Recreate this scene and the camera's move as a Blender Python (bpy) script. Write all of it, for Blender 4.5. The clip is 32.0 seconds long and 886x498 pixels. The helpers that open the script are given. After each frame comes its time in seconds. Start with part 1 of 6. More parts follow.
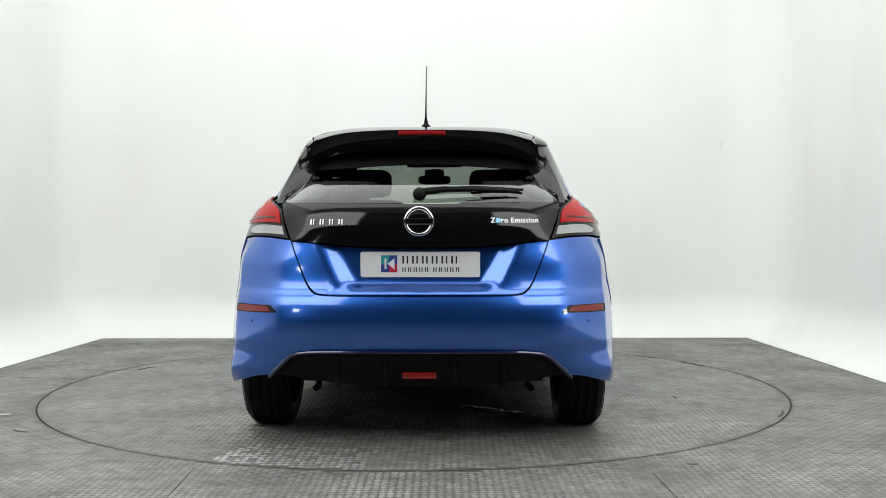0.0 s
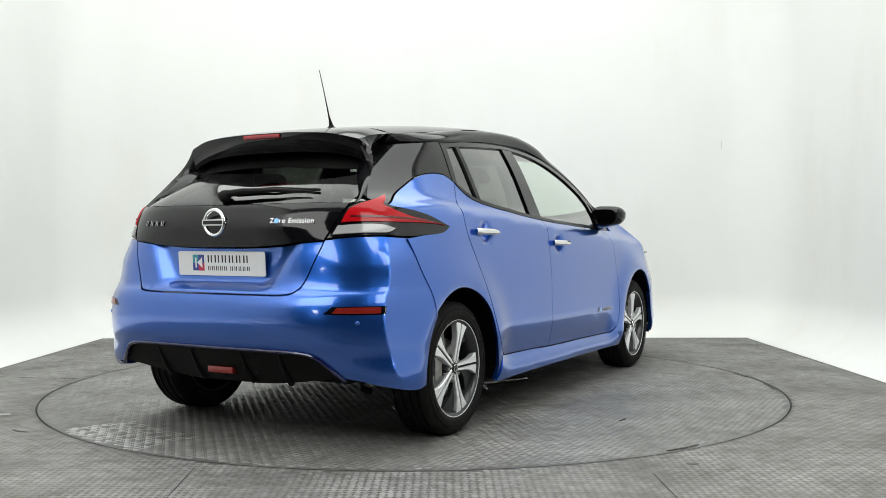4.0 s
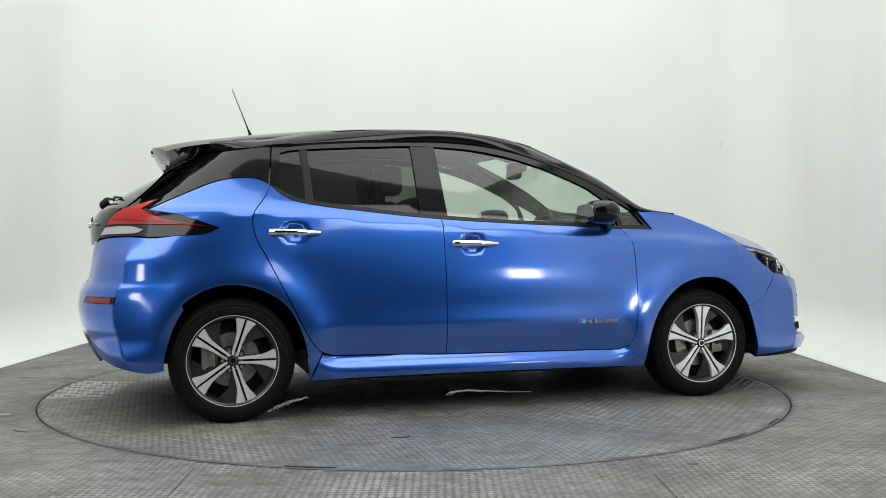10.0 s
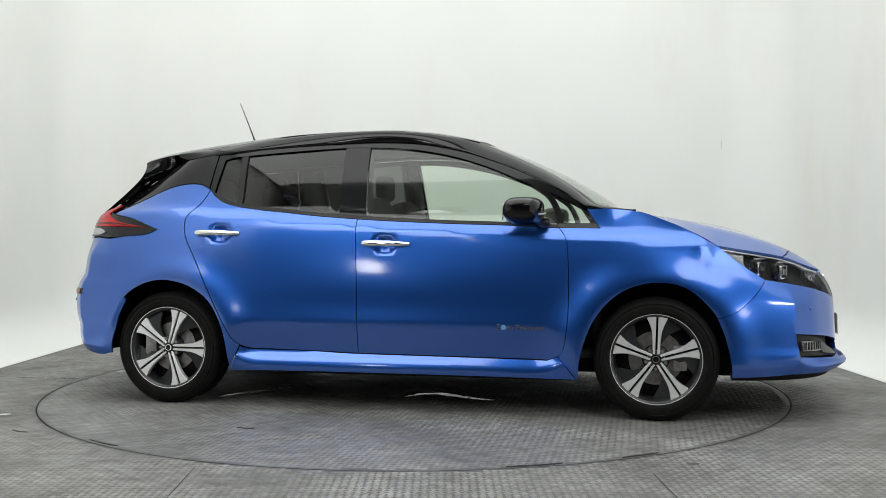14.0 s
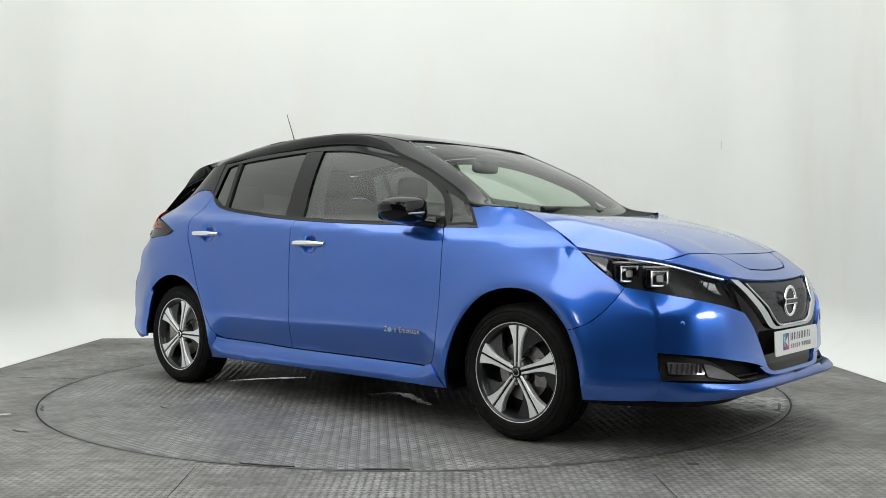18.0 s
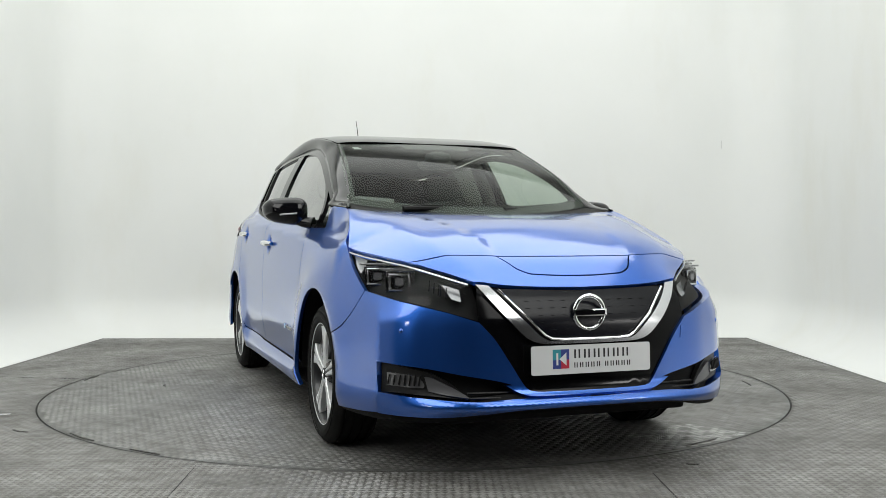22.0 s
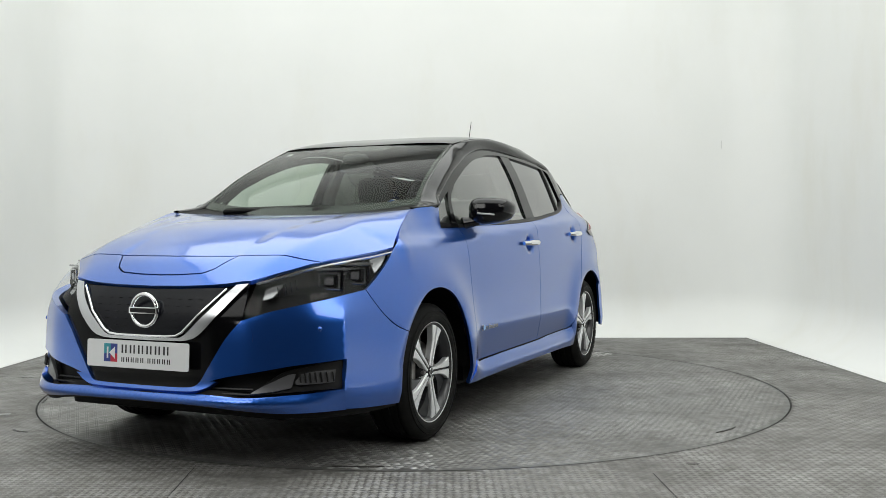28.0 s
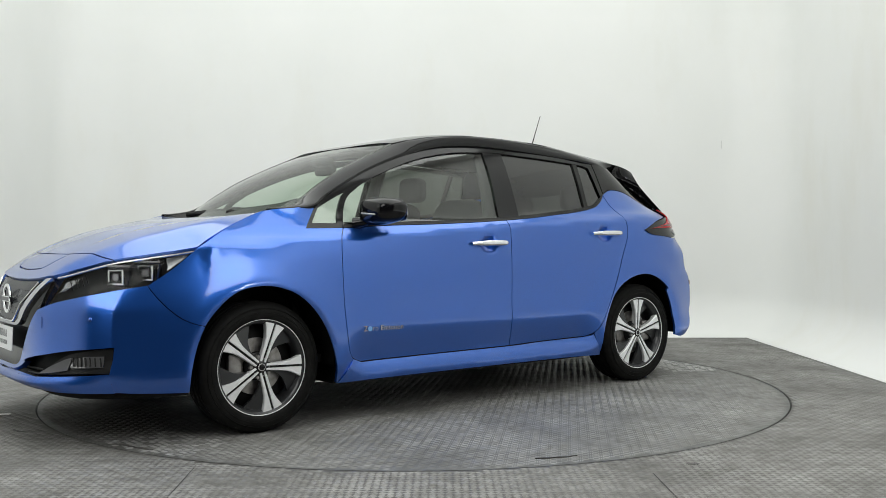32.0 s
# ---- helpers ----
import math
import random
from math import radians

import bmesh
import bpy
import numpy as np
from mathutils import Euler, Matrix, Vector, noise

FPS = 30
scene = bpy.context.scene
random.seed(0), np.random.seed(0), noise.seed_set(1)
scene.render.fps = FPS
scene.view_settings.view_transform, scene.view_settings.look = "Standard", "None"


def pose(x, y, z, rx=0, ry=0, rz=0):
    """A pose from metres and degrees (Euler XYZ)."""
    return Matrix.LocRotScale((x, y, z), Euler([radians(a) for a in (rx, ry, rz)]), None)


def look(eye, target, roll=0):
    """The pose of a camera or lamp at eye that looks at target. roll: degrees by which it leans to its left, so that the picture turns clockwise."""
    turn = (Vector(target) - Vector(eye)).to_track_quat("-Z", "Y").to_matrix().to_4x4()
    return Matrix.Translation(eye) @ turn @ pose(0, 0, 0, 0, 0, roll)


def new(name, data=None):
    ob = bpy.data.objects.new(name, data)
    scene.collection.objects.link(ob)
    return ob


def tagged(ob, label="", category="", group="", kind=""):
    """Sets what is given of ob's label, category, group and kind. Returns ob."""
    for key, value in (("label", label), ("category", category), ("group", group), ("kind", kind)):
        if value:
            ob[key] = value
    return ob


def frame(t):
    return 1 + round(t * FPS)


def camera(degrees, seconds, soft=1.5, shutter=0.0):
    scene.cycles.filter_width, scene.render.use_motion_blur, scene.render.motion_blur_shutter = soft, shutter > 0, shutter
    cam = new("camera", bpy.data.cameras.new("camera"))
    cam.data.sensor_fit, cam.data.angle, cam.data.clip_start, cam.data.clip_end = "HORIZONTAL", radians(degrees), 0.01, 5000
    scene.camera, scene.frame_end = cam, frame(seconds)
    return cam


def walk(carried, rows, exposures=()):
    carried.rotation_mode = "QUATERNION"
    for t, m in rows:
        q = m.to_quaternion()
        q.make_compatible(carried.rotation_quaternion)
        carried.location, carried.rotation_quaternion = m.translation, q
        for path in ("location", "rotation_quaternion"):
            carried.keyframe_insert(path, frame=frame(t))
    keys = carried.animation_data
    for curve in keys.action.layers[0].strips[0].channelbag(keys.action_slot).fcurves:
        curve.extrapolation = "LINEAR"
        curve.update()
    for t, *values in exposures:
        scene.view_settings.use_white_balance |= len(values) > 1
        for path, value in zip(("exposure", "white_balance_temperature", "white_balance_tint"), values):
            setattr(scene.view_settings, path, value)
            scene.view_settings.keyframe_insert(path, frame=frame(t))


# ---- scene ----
cam = camera(50.73, 32.0, soft=0.8)
walk(cam, [(0.0, pose(0, 0, 0.929, 89.39, 0.07, 0)), (32.0, pose(0, 0, 0.929, 89.39, 0.07, 0))],
     exposures=[(0.0, 0.36), (3.0, 0.40), (6.0, 0.32), (9.0, 0.19), (13.0, 0.17), (17.0, 0.16), (24.0, 0.20), (28.0, 0.17), (32.0, 0.13)])

# centre and radius of the turntable
TABLE_X, TABLE_Y, TABLE_R = -0.1626, 5.9685, 2.236

# ---- world and lights ----
world = bpy.data.worlds.new("world")
scene.world = world
world.use_nodes = True
world.node_tree.nodes["Background"].inputs["Color"].default_value = (0.9, 0.95, 1.0, 1)
world.node_tree.nodes["Background"].inputs["Strength"].default_value = 0.02


def area_lamp(name, eye, target, sx, sy, watts, colour):
    data = bpy.data.lights.new(name, "AREA")
    data.shape, data.size, data.size_y, data.energy, data.color = "RECTANGLE", sx, sy, watts, colour
    ob = new(name, data)
    ob.matrix_world = look(eye, target)
    return ob


area_lamp("ceiling_softbox", (-0.3, 5.6, 4.88), (-0.3, 5.6, 0), 6.5, 6.2, 200, (0.97, 1.0, 0.975))
# Unseen fill lamps, added to brighten the walls and the car's sides.
area_lamp("added_wall_fill", (-2.6, 1.75, 3.2), (-1.0, 8.8, 0.8), 2.8, 2.4, 64, (0.99, 1.0, 0.97))
area_lamp("added_wall_fill", (2.5, 1.75, 3.2), (0.8, 8.8, 0.8), 2.8, 2.4, 68, (0.99, 1.0, 0.97))
area_lamp("spot_lamp", (-2.35, 1.4, 1.2), (-0.2, 6.0, 0.8), 0.24, 0.3, 2.5, (1.0, 0.99, 0.96))
area_lamp("spot_lamp", (3.1, 1.9, 1.05), (-0.2, 6.0, 0.8), 0.34, 0.28, 5, (1.0, 0.99, 0.96))


# ---- materials ----
def material(name, colour, rough=0.5, metal=0.0, coat=0.0, spec=0.5):
    m = bpy.data.materials.new(name)
    m.use_nodes = True
    b = m.node_tree.nodes["Principled BSDF"]
    b.inputs["Base Color"].default_value = (*colour, 1)
    b.inputs["Roughness"].default_value = rough
    b.inputs["Metallic"].default_value = metal
    b.inputs["Coat Weight"].default_value = coat
    b.inputs["Coat Roughness"].default_value = 0.045
    b.inputs["Specular IOR Level"].default_value = spec
    return m


def node(m, kind, **values):
    n = m.node_tree.nodes.new(kind)
    for key, value in values.items():
        n.inputs[key].default_value = value
    return n


def wire(m, a, out, b, inp):
    m.node_tree.links.new(a.outputs[out], b.inputs[inp])


def noise_of(m, scale, detail=4.0, rough=0.55, coords="Object"):
    """A noise texture at a real-world scale."""
    tc = node(m, "ShaderNodeTexCoord")
    n = node(m, "ShaderNodeTexNoise", Scale=scale, Detail=detail, Roughness=rough)
    wire(m, tc, coords, n, "Vector")
    return n


def vary(m, scale, dark, light, lo=0.3, hi=0.7, detail=5.0, second=None):
    """Mottles the base colour between two tones, at one or two scales."""
    b = m.node_tree.nodes["Principled BSDF"]
    n = noise_of(m, scale, detail)
    r = node(m, "ShaderNodeValToRGB")
    r.color_ramp.elements[0].position, r.color_ramp.elements[1].position = lo, hi
    r.color_ramp.elements[0].color, r.color_ramp.elements[1].color = (*dark, 1), (*light, 1)
    wire(m, n, "Fac", r, "Fac")
    if second:
        n2 = noise_of(m, second, 6.0)
        r2 = node(m, "ShaderNodeValToRGB")
        r2.color_ramp.elements[0].position, r2.color_ramp.elements[1].position = 0.35, 0.62
        r2.color_ramp.elements[0].color, r2.color_ramp.elements[1].color = (0.62, 0.61, 0.59, 1), (1, 1, 1, 1)
        mix = m.node_tree.nodes.new("ShaderNodeMix")
        mix.data_type, mix.blend_type = "RGBA", "MULTIPLY"
        mix.inputs[0].default_value = 0.85
        wire(m, n2, "Fac", r2, "Fac")
        m.node_tree.links.new(r.outputs[0], mix.inputs[6])
        m.node_tree.links.new(r2.outputs[0], mix.inputs[7])
        m.node_tree.links.new(mix.outputs[2], b.inputs["Base Color"])
    else:
        wire(m, r, "Color", b, "Base Color")
    return m


def rough_vary(m, scale, lo, hi):
    b = m.node_tree.nodes["Principled BSDF"]
    n = noise_of(m, scale, 6.0)
    r = node(m, "ShaderNodeMapRange")
    r.inputs["From Min"].default_value, r.inputs["From Max"].default_value = 0.3, 0.7
    r.inputs["To Min"].default_value, r.inputs["To Max"].default_value = lo, hi
    wire(m, n, "Fac", r, "Value")
    wire(m, r, "Result", b, "Roughness")
    return m


def bumpy(m, scale, strength, distance=0.002, detail=4.0):
    b = m.node_tree.nodes["Principled BSDF"]
    n = noise_of(m, scale, detail)
    bump = node(m, "ShaderNodeBump", Strength=strength, Distance=distance)
    wire(m, n, "Fac", bump, "Height")
    wire(m, bump, "Normal", b, "Normal")
    return m


def glass(name, tint, gloss=0.075, power=4.5):
    """A thin pane: clear tint with a gloss that grows towards grazing."""
    m = bpy.data.materials.new(name)
    m.use_nodes = True
    nt = m.node_tree
    nt.nodes.remove(nt.nodes["Principled BSDF"])
    tr = node(m, "ShaderNodeBsdfTransparent", Color=(*tint, 1))
    gl = node(m, "ShaderNodeBsdfGlossy", Roughness=0.01, Color=(1, 1, 1, 1))
    lw = node(m, "ShaderNodeLayerWeight", Blend=0.5)
    pw = node(m, "ShaderNodeMath")
    pw.operation = "POWER"
    pw.inputs[1].default_value = power
    wire(m, lw, "Facing", pw, 0)
    fr = node(m, "ShaderNodeMath")
    fr.operation = "MULTIPLY_ADD"
    fr.inputs[1].default_value, fr.inputs[2].default_value = 1 - gloss, gloss
    wire(m, pw, 0, fr, 0)
    mix = node(m, "ShaderNodeMixShader")
    wire(m, fr, 0, mix, 0)
    wire(m, tr, 0, mix, 1)
    wire(m, gl, 0, mix, 2)
    nt.links.new(mix.outputs[0], nt.nodes["Material Output"].inputs["Surface"])
    return m


def paint_blue():
    m = material("blue_metallic_paint", (0.012, 0.085, 0.5), 0.29, 0.85, 1.0)
    b = m.node_tree.nodes["Principled BSDF"]
    v = node(m, "ShaderNodeTexVoronoi", Scale=1400.0)
    tc = node(m, "ShaderNodeTexCoord")
    wire(m, tc, "Object", v, "Vector")
    b.inputs["Coat Roughness"].default_value = 0.085
    b.inputs["Coat Weight"].default_value = 1.0
    b.inputs["Coat IOR"].default_value = 1.7
    b.inputs["Specular Tint"].default_value = (1.0, 1.0, 1.0, 1)
    hsv = node(m, "ShaderNodeHueSaturation", Color=(0.020, 0.118, 0.52, 1))
    r = node(m, "ShaderNodeMapRange")
    r.inputs["To Min"].default_value, r.inputs["To Max"].default_value = 0.8, 1.25
    wire(m, v, "Color", r, "Value")
    wire(m, r, "Result", hsv, "Value")
    wire(m, hsv, "Color", b, "Base Color")
    return m


BLUE = paint_blue()
GLOSS_BLACK = material("gloss_black_paint", (0.004, 0.004, 0.005), 0.07, 0.0, 0.0, 0.42)
BLACK_TRIM = bumpy(material("satin_black_trim", (0.005, 0.005, 0.005), 0.4, 0, 0, 0.35), 900, 0.15)
MATT_BLACK = bumpy(material("matt_black_plastic", (0.004, 0.004, 0.004), 0.6, 0, 0, 0.16), 500, 0.3)
RUBBER = bumpy(vary(material("tyre_rubber", (0.006, 0.006, 0.006), 0.65, 0, 0, 0.14), 25, (0.004, 0.004, 0.004), (0.009, 0.009, 0.0085)), 300, 0.25)
CHROME = material("chrome", (0.86, 0.87, 0.88), 0.06, 1.0)
SATIN_CHROME = material("satin_chrome", (0.62, 0.63, 0.65), 0.2, 1.0)
ALLOY = rough_vary(material("machined_alloy", (0.88, 0.89, 0.9), 0.35, 0.6), 40, 0.3, 0.44)
ALLOY_DARK = material("dark_grey_wheel_paint", (0.022, 0.023, 0.025), 0.3, 0.2, 0.3)
HEAD_METAL = material("lamp_metal", (0.32, 0.325, 0.33), 0.25, 0.7)
STEEL = rough_vary(vary(material("brake_steel", (0.3, 0.3, 0.3), 0.4, 0.9), 30, (0.2, 0.19, 0.18), (0.38, 0.37, 0.36)), 60, 0.3, 0.5)
CLEAR = glass("clear_glass", (0.76, 0.83, 0.76), 0.06, 2.6)
TINTED = glass("privacy_glass", (0.11, 0.118, 0.108), 0.04, 2.8)
REAR_GLASS = glass("rear_screen_glass", (0.27, 0.29, 0.265), 0.06)
SCREEN = glass("windscreen_glass", (0.74, 0.82, 0.75), 0.010, 6.2)
LENS = glass("clear_lens", (0.95, 0.955, 0.96), 0.010, 9.0)
LAMP_CHROME = material("bright_lamp_metal", (0.78, 0.79, 0.8), 0.16, 1.0)
SURROUND = material("deep_black_gloss", (0.003, 0.003, 0.0035), 0.12, 0.0, 0.0, 0.16)
SATIN_GREY = material("satin_grey_plastic", (0.10, 0.10, 0.105), 0.35, 0.3)
RED_LENS = material("red_lens", (0.4, 0.005, 0.009), 0.1, 0.0, 0.0, 0.35)
DARK_RED = material("dark_red_lens", (0.09, 0.004, 0.006), 0.15, 0.0, 0.2)
ORANGE_RED = material("reflector_red", (0.22, 0.014, 0.01), 0.2, 0.0, 0.4)
BADGE_SILVER = material("badge_silver", (0.42, 0.43, 0.44), 0.22, 0.9)
CLEAR_LENS = material("frosted_clear_lens", (0.36, 0.365, 0.37), 0.15, 0.1, 0.4)
PLATE_WHITE = bumpy(material("plate_white", (0.72, 0.73, 0.74), 0.3, 0.0, 0.4), 60, 0.05)
INK = material("plate_ink", (0.02, 0.02, 0.025), 0.45)
SEAT = bumpy(vary(material("dark_seat_fabric", (0.03, 0.03, 0.03), 0.9), 60, (0.022, 0.022, 0.023), (0.04, 0.04, 0.042)), 120, 0.08)
CABIN = bumpy(material("dark_cabin_plastic", (0.02, 0.02, 0.021), 0.6), 120, 0.06)
HEADLINER = bumpy(vary(material("dark_grey_headliner", (0.07, 0.07, 0.07), 0.95), 80, (0.055, 0.055, 0.055), (0.085, 0.085, 0.083)), 90, 0.05)
GRILLE_BLUE = material("dark_blue_grille", (0.0025, 0.003, 0.006), 0.22, 0.0, 0.0, 0.25)


def wall_material():
    """White paint, mottled, with faint upright streaks of warm grime."""
    m = vary(material("white_studio_paint", (0.8, 0.8, 0.78), 0.62), 0.7, (0.765, 0.775, 0.755), (0.82, 0.825, 0.81), 0.25, 0.75)
    b = m.node_tree.nodes["Principled BSDF"]
    base = b.inputs["Base Color"].links[0].from_socket
    tc = node(m, "ShaderNodeTexCoord")
    stretch = node(m, "ShaderNodeMapping")
    stretch.inputs["Scale"].default_value = (1.0, 1.0, 0.35)
    wire(m, tc, "Object", stretch, "Vector")
    n = node(m, "ShaderNodeTexNoise", Scale=1.3, Detail=7.0, Roughness=0.6)
    wire(m, stretch, "Vector", n, "Vector")
    r = node(m, "ShaderNodeValToRGB")
    r.color_ramp.elements[0].position, r.color_ramp.elements[1].position = 0.52, 0.80
    r.color_ramp.elements[0].color, r.color_ramp.elements[1].color = (1, 1, 1, 1), (0.955, 0.94, 0.905, 1)
    wire(m, n, "Fac", r, "Fac")
    mix = m.node_tree.nodes.new("ShaderNodeMix")
    mix.data_type, mix.blend_type = "RGBA", "MULTIPLY"
    mix.inputs[0].default_value = 1.0
    m.node_tree.links.new(base, mix.inputs[6])
    m.node_tree.links.new(r.outputs[0], mix.inputs[7])
    m.node_tree.links.new(mix.outputs[2], b.inputs["Base Color"])
    return bumpy(m, 45, 0.06, 0.002, 6.0)


WALL = wall_material()
DARK_WALL = bumpy(vary(material("dark_studio_drape", (0.03, 0.03, 0.032), 0.9), 2.0, (0.02, 0.02, 0.022), (0.04, 0.04, 0.042)), 30, 0.3)


def plate_material(name, dark, light, seed, metal=0.15):
    m = vary(material(name, light, 0.5, metal), 1.6 + seed, dark, light, 0.32, 0.7, 8.0, second=14.0)
    rough_vary(m, 5.0, 0.42, 0.62)
    return bumpy(m, 160, 0.25, 0.001, 5.0)


FLOOR_METAL = plate_material("worn_tread_plate", (0.085, 0.080, 0.072), (0.17, 0.168, 0.16), 0.0)
TABLE_METAL = plate_material("worn_turntable_plate", (0.105, 0.105, 0.10), (0.19, 0.19, 0.184), 0.7)
BAR_METAL = plate_material("worn_tread_bar", (0.19, 0.187, 0.178), (0.40, 0.396, 0.384), 0.4, 0.35)
BARE_METAL = rough_vary(vary(material("bare_bright_steel", (0.6, 0.6, 0.59), 0.35, 0.6), 20, (0.35, 0.345, 0.335), (0.6, 0.595, 0.585)), 30, 0.3, 0.5)
BRIGHT_FLAKE = rough_vary(vary(material("bright_white_flake", (0.8, 0.8, 0.79), 0.2, 0.6), 25, (0.7, 0.7, 0.69), (0.88, 0.88, 0.87)), 20, 0.1, 0.3)
STAIN = vary(material("dark_oil_stain", (0.03, 0.028, 0.025), 0.5), 30, (0.018, 0.017, 0.016), (0.05, 0.046, 0.04))
SEAM = material("dark_gap", (0.012, 0.012, 0.012), 0.8)


# ---- mesh helpers ----
def mesh_of(name, verts, faces, mat, smooth=False, normals=None):
    me = bpy.data.meshes.new(name)
    me.from_pydata([tuple(v) for v in verts], [], faces)
    me.materials.append(mat)
    if smooth:
        me.polygons.foreach_set("use_smooth", [True] * len(me.polygons))
    me.update()
    if normals is not None:
        me.normals_split_custom_set_from_vertices([tuple(n) for n in normals])
    return me


def part(name, bm, material_, parent, label="", smooth=False):
    """Links a bmesh (or a mesh) as one mesh object under a thing or a part."""
    if isinstance(bm, bmesh.types.BMesh):
        me = bpy.data.meshes.new(name)
        bm.to_mesh(me)
        bm.free()
        me.materials.append(material_)
        if smooth:
            me.polygons.foreach_set("use_smooth", [True] * len(me.polygons))
            me.set_sharp_from_angle(angle=radians(38))
    else:
        me = bm
    ob = new(name, me)
    ob.parent = parent
    return tagged(ob, label)


def box(bm, x0, x1, y0, y1, z0, z1, bevel=0.0, m=None):
    ret = bmesh.ops.create_cube(bm, size=1.0)
    vs = ret["verts"]
    bmesh.ops.scale(bm, vec=(x1 - x0, y1 - y0, z1 - z0), verts=vs)
    bmesh.ops.translate(bm, vec=((x0 + x1) / 2, (y0 + y1) / 2, (z0 + z1) / 2), verts=vs)
    if m is not None:
        bmesh.ops.transform(bm, matrix=m, verts=vs)
    if bevel > 0:
        es = list({e for v in vs for e in v.link_edges})
        bmesh.ops.bevel(bm, geom=es, offset=bevel, segments=2, affect="EDGES", profile=0.6)
    return bm


def tube(bm, points, radius, sides=8, close=True, radii=None):
    """A round bar along points."""
    rings = []
    pts = [Vector(p) for p in points]
    for i, p in enumerate(pts):
        d = (pts[min(i + 1, len(pts) - 1)] - pts[max(i - 1, 0)]).normalized()
        side = d.cross(Vector((0, 0, 1)))
        if side.length < 0.05:
            side = d.cross(Vector((0, 1, 0)))
        side.normalize()
        up = side.cross(d)
        r = radii[i] if radii else radius
        rings.append([bm.verts.new(p + r * (math.cos(a) * side + math.sin(a) * up)) for a in [2 * math.pi * k / sides for k in range(sides)]])
    for a, b in zip(rings, rings[1:]):
        for k in range(sides):
            bm.faces.new((a[k], a[(k + 1) % sides], b[(k + 1) % sides], b[k]))
    if close:
        bm.faces.new(rings[0][::-1])
        bm.faces.new(rings[-1])
    return bm


def lathe(bm, profile, sides=48, axis="Y", close=False):
    """Turns (radius, along) pairs round an axis."""
    rings = []
    for r, h in profile:
        ring = []
        for k in range(sides):
            a = 2 * math.pi * k / sides
            c, s = r * math.cos(a), r * math.sin(a)
            ring.append(bm.verts.new((c, h, s) if axis == "Y" else (c, s, h)))
        rings.append(ring)
    pairs = list(zip(rings, rings[1:])) + ([(rings[-1], rings[0])] if close else [])
    for a, b in pairs:
        for k in range(sides):
            bm.faces.new((a[k], b[k], b[(k + 1) % sides], a[(k + 1) % sides]))
    bmesh.ops.recalc_face_normals(bm, faces=bm.faces)
    return bm


def prism(bm, outline, depth, m):
    """A slab with a flat outline (x, y), extruded from 0 to depth in z, then posed by m."""
    a = [bm.verts.new(m @ Vector((x, y, 0))) for x, y in outline]
    b = [bm.verts.new(m @ Vector((x, y, depth))) for x, y in outline]
    bm.faces.new(a[::-1])
    bm.faces.new(b)
    n = len(a)
    for k in range(n):
        bm.faces.new((a[k], a[(k + 1) % n], b[(k + 1) % n], b[k]))
    return bm


def empty(name, m, label, category, group="", kind=""):
    ob = new(name)
    ob.matrix_world = m
    return tagged(ob, label, category, group, kind)


# ---- the studio ----
WX0, WX1, WY, WZ = -3.62, 3.27, 9.19, 4.95   # white cove: side walls, back wall, ceiling
FX0, FX1, FY = -3.2, 2.85, 8.77              # tread-plate platform edges


def cove_sheet():
    """Back and side walls with rounded corners and a curved foot, in one sheet with thickness."""
    R = 0.55
    plan = [(WX0, 1.6), (WX0, 3.5), (WX0, 5.5), (WX0, 7.5)]
    for k in range(13):
        a = math.pi - k / 12 * math.pi / 2
        plan.append((WX0 + R + R * math.cos(a), WY - R + R * math.sin(a)))
    for k in range(13):
        a = math.pi / 2 - k / 12 * math.pi / 2
        plan.append((WX1 - R + R * math.cos(a), WY - R + R * math.sin(a)))
    plan += [(WX1, 7.5), (WX1, 5.5), (WX1, 3.5), (WX1, 1.6)]
    cx, cy = (WX0 + WX1) / 2, 5.0
    prof = [(0.41 * (1 - math.sin(b)), 0.41 * (1 - math.cos(b))) for b in [k / 10 * math.pi / 2 for k in range(11)]]
    prof += [(0.0, z) for z in (0.8, 1.6, 2.6, 3.6, WZ)]
    verts, faces = [], []
    n = len(plan)
    nrm = []
    for i in range(n):
        p, q = Vector(plan[max(i - 1, 0)]), Vector(plan[min(i + 1, n - 1)])
        d = (q - p).normalized()
        nrm.append(Vector((d.y, -d.x)))
    for off, z in prof:
        for i in range(n):
            verts.append((plan[i][0] + nrm[i].x * off, plan[i][1] + nrm[i].y * off, z - 0.004))
    for j in range(len(prof) - 1):
        for i in range(n - 1):
            faces.append((j * n + i, j * n + i + 1, (j + 1) * n + i + 1, (j + 1) * n + i))
    ob = new("wall_cove", mesh_of("wall_cove", verts, faces, WALL, True))
    mod = ob.modifiers.new("solid", "SOLIDIFY")
    mod.thickness, mod.offset = 0.12, -1.0
    bm = bmesh.new()
    box(bm, 2.7375, 2.7386, 9.184, 9.187, 1.81, 1.89)
    part("wall_scratch", bm, FLOOR_METAL, ob, "thin dark upright scratch")
    return tagged(ob, "white painted seamless studio wall with curved foot", "wall", kind="structure")


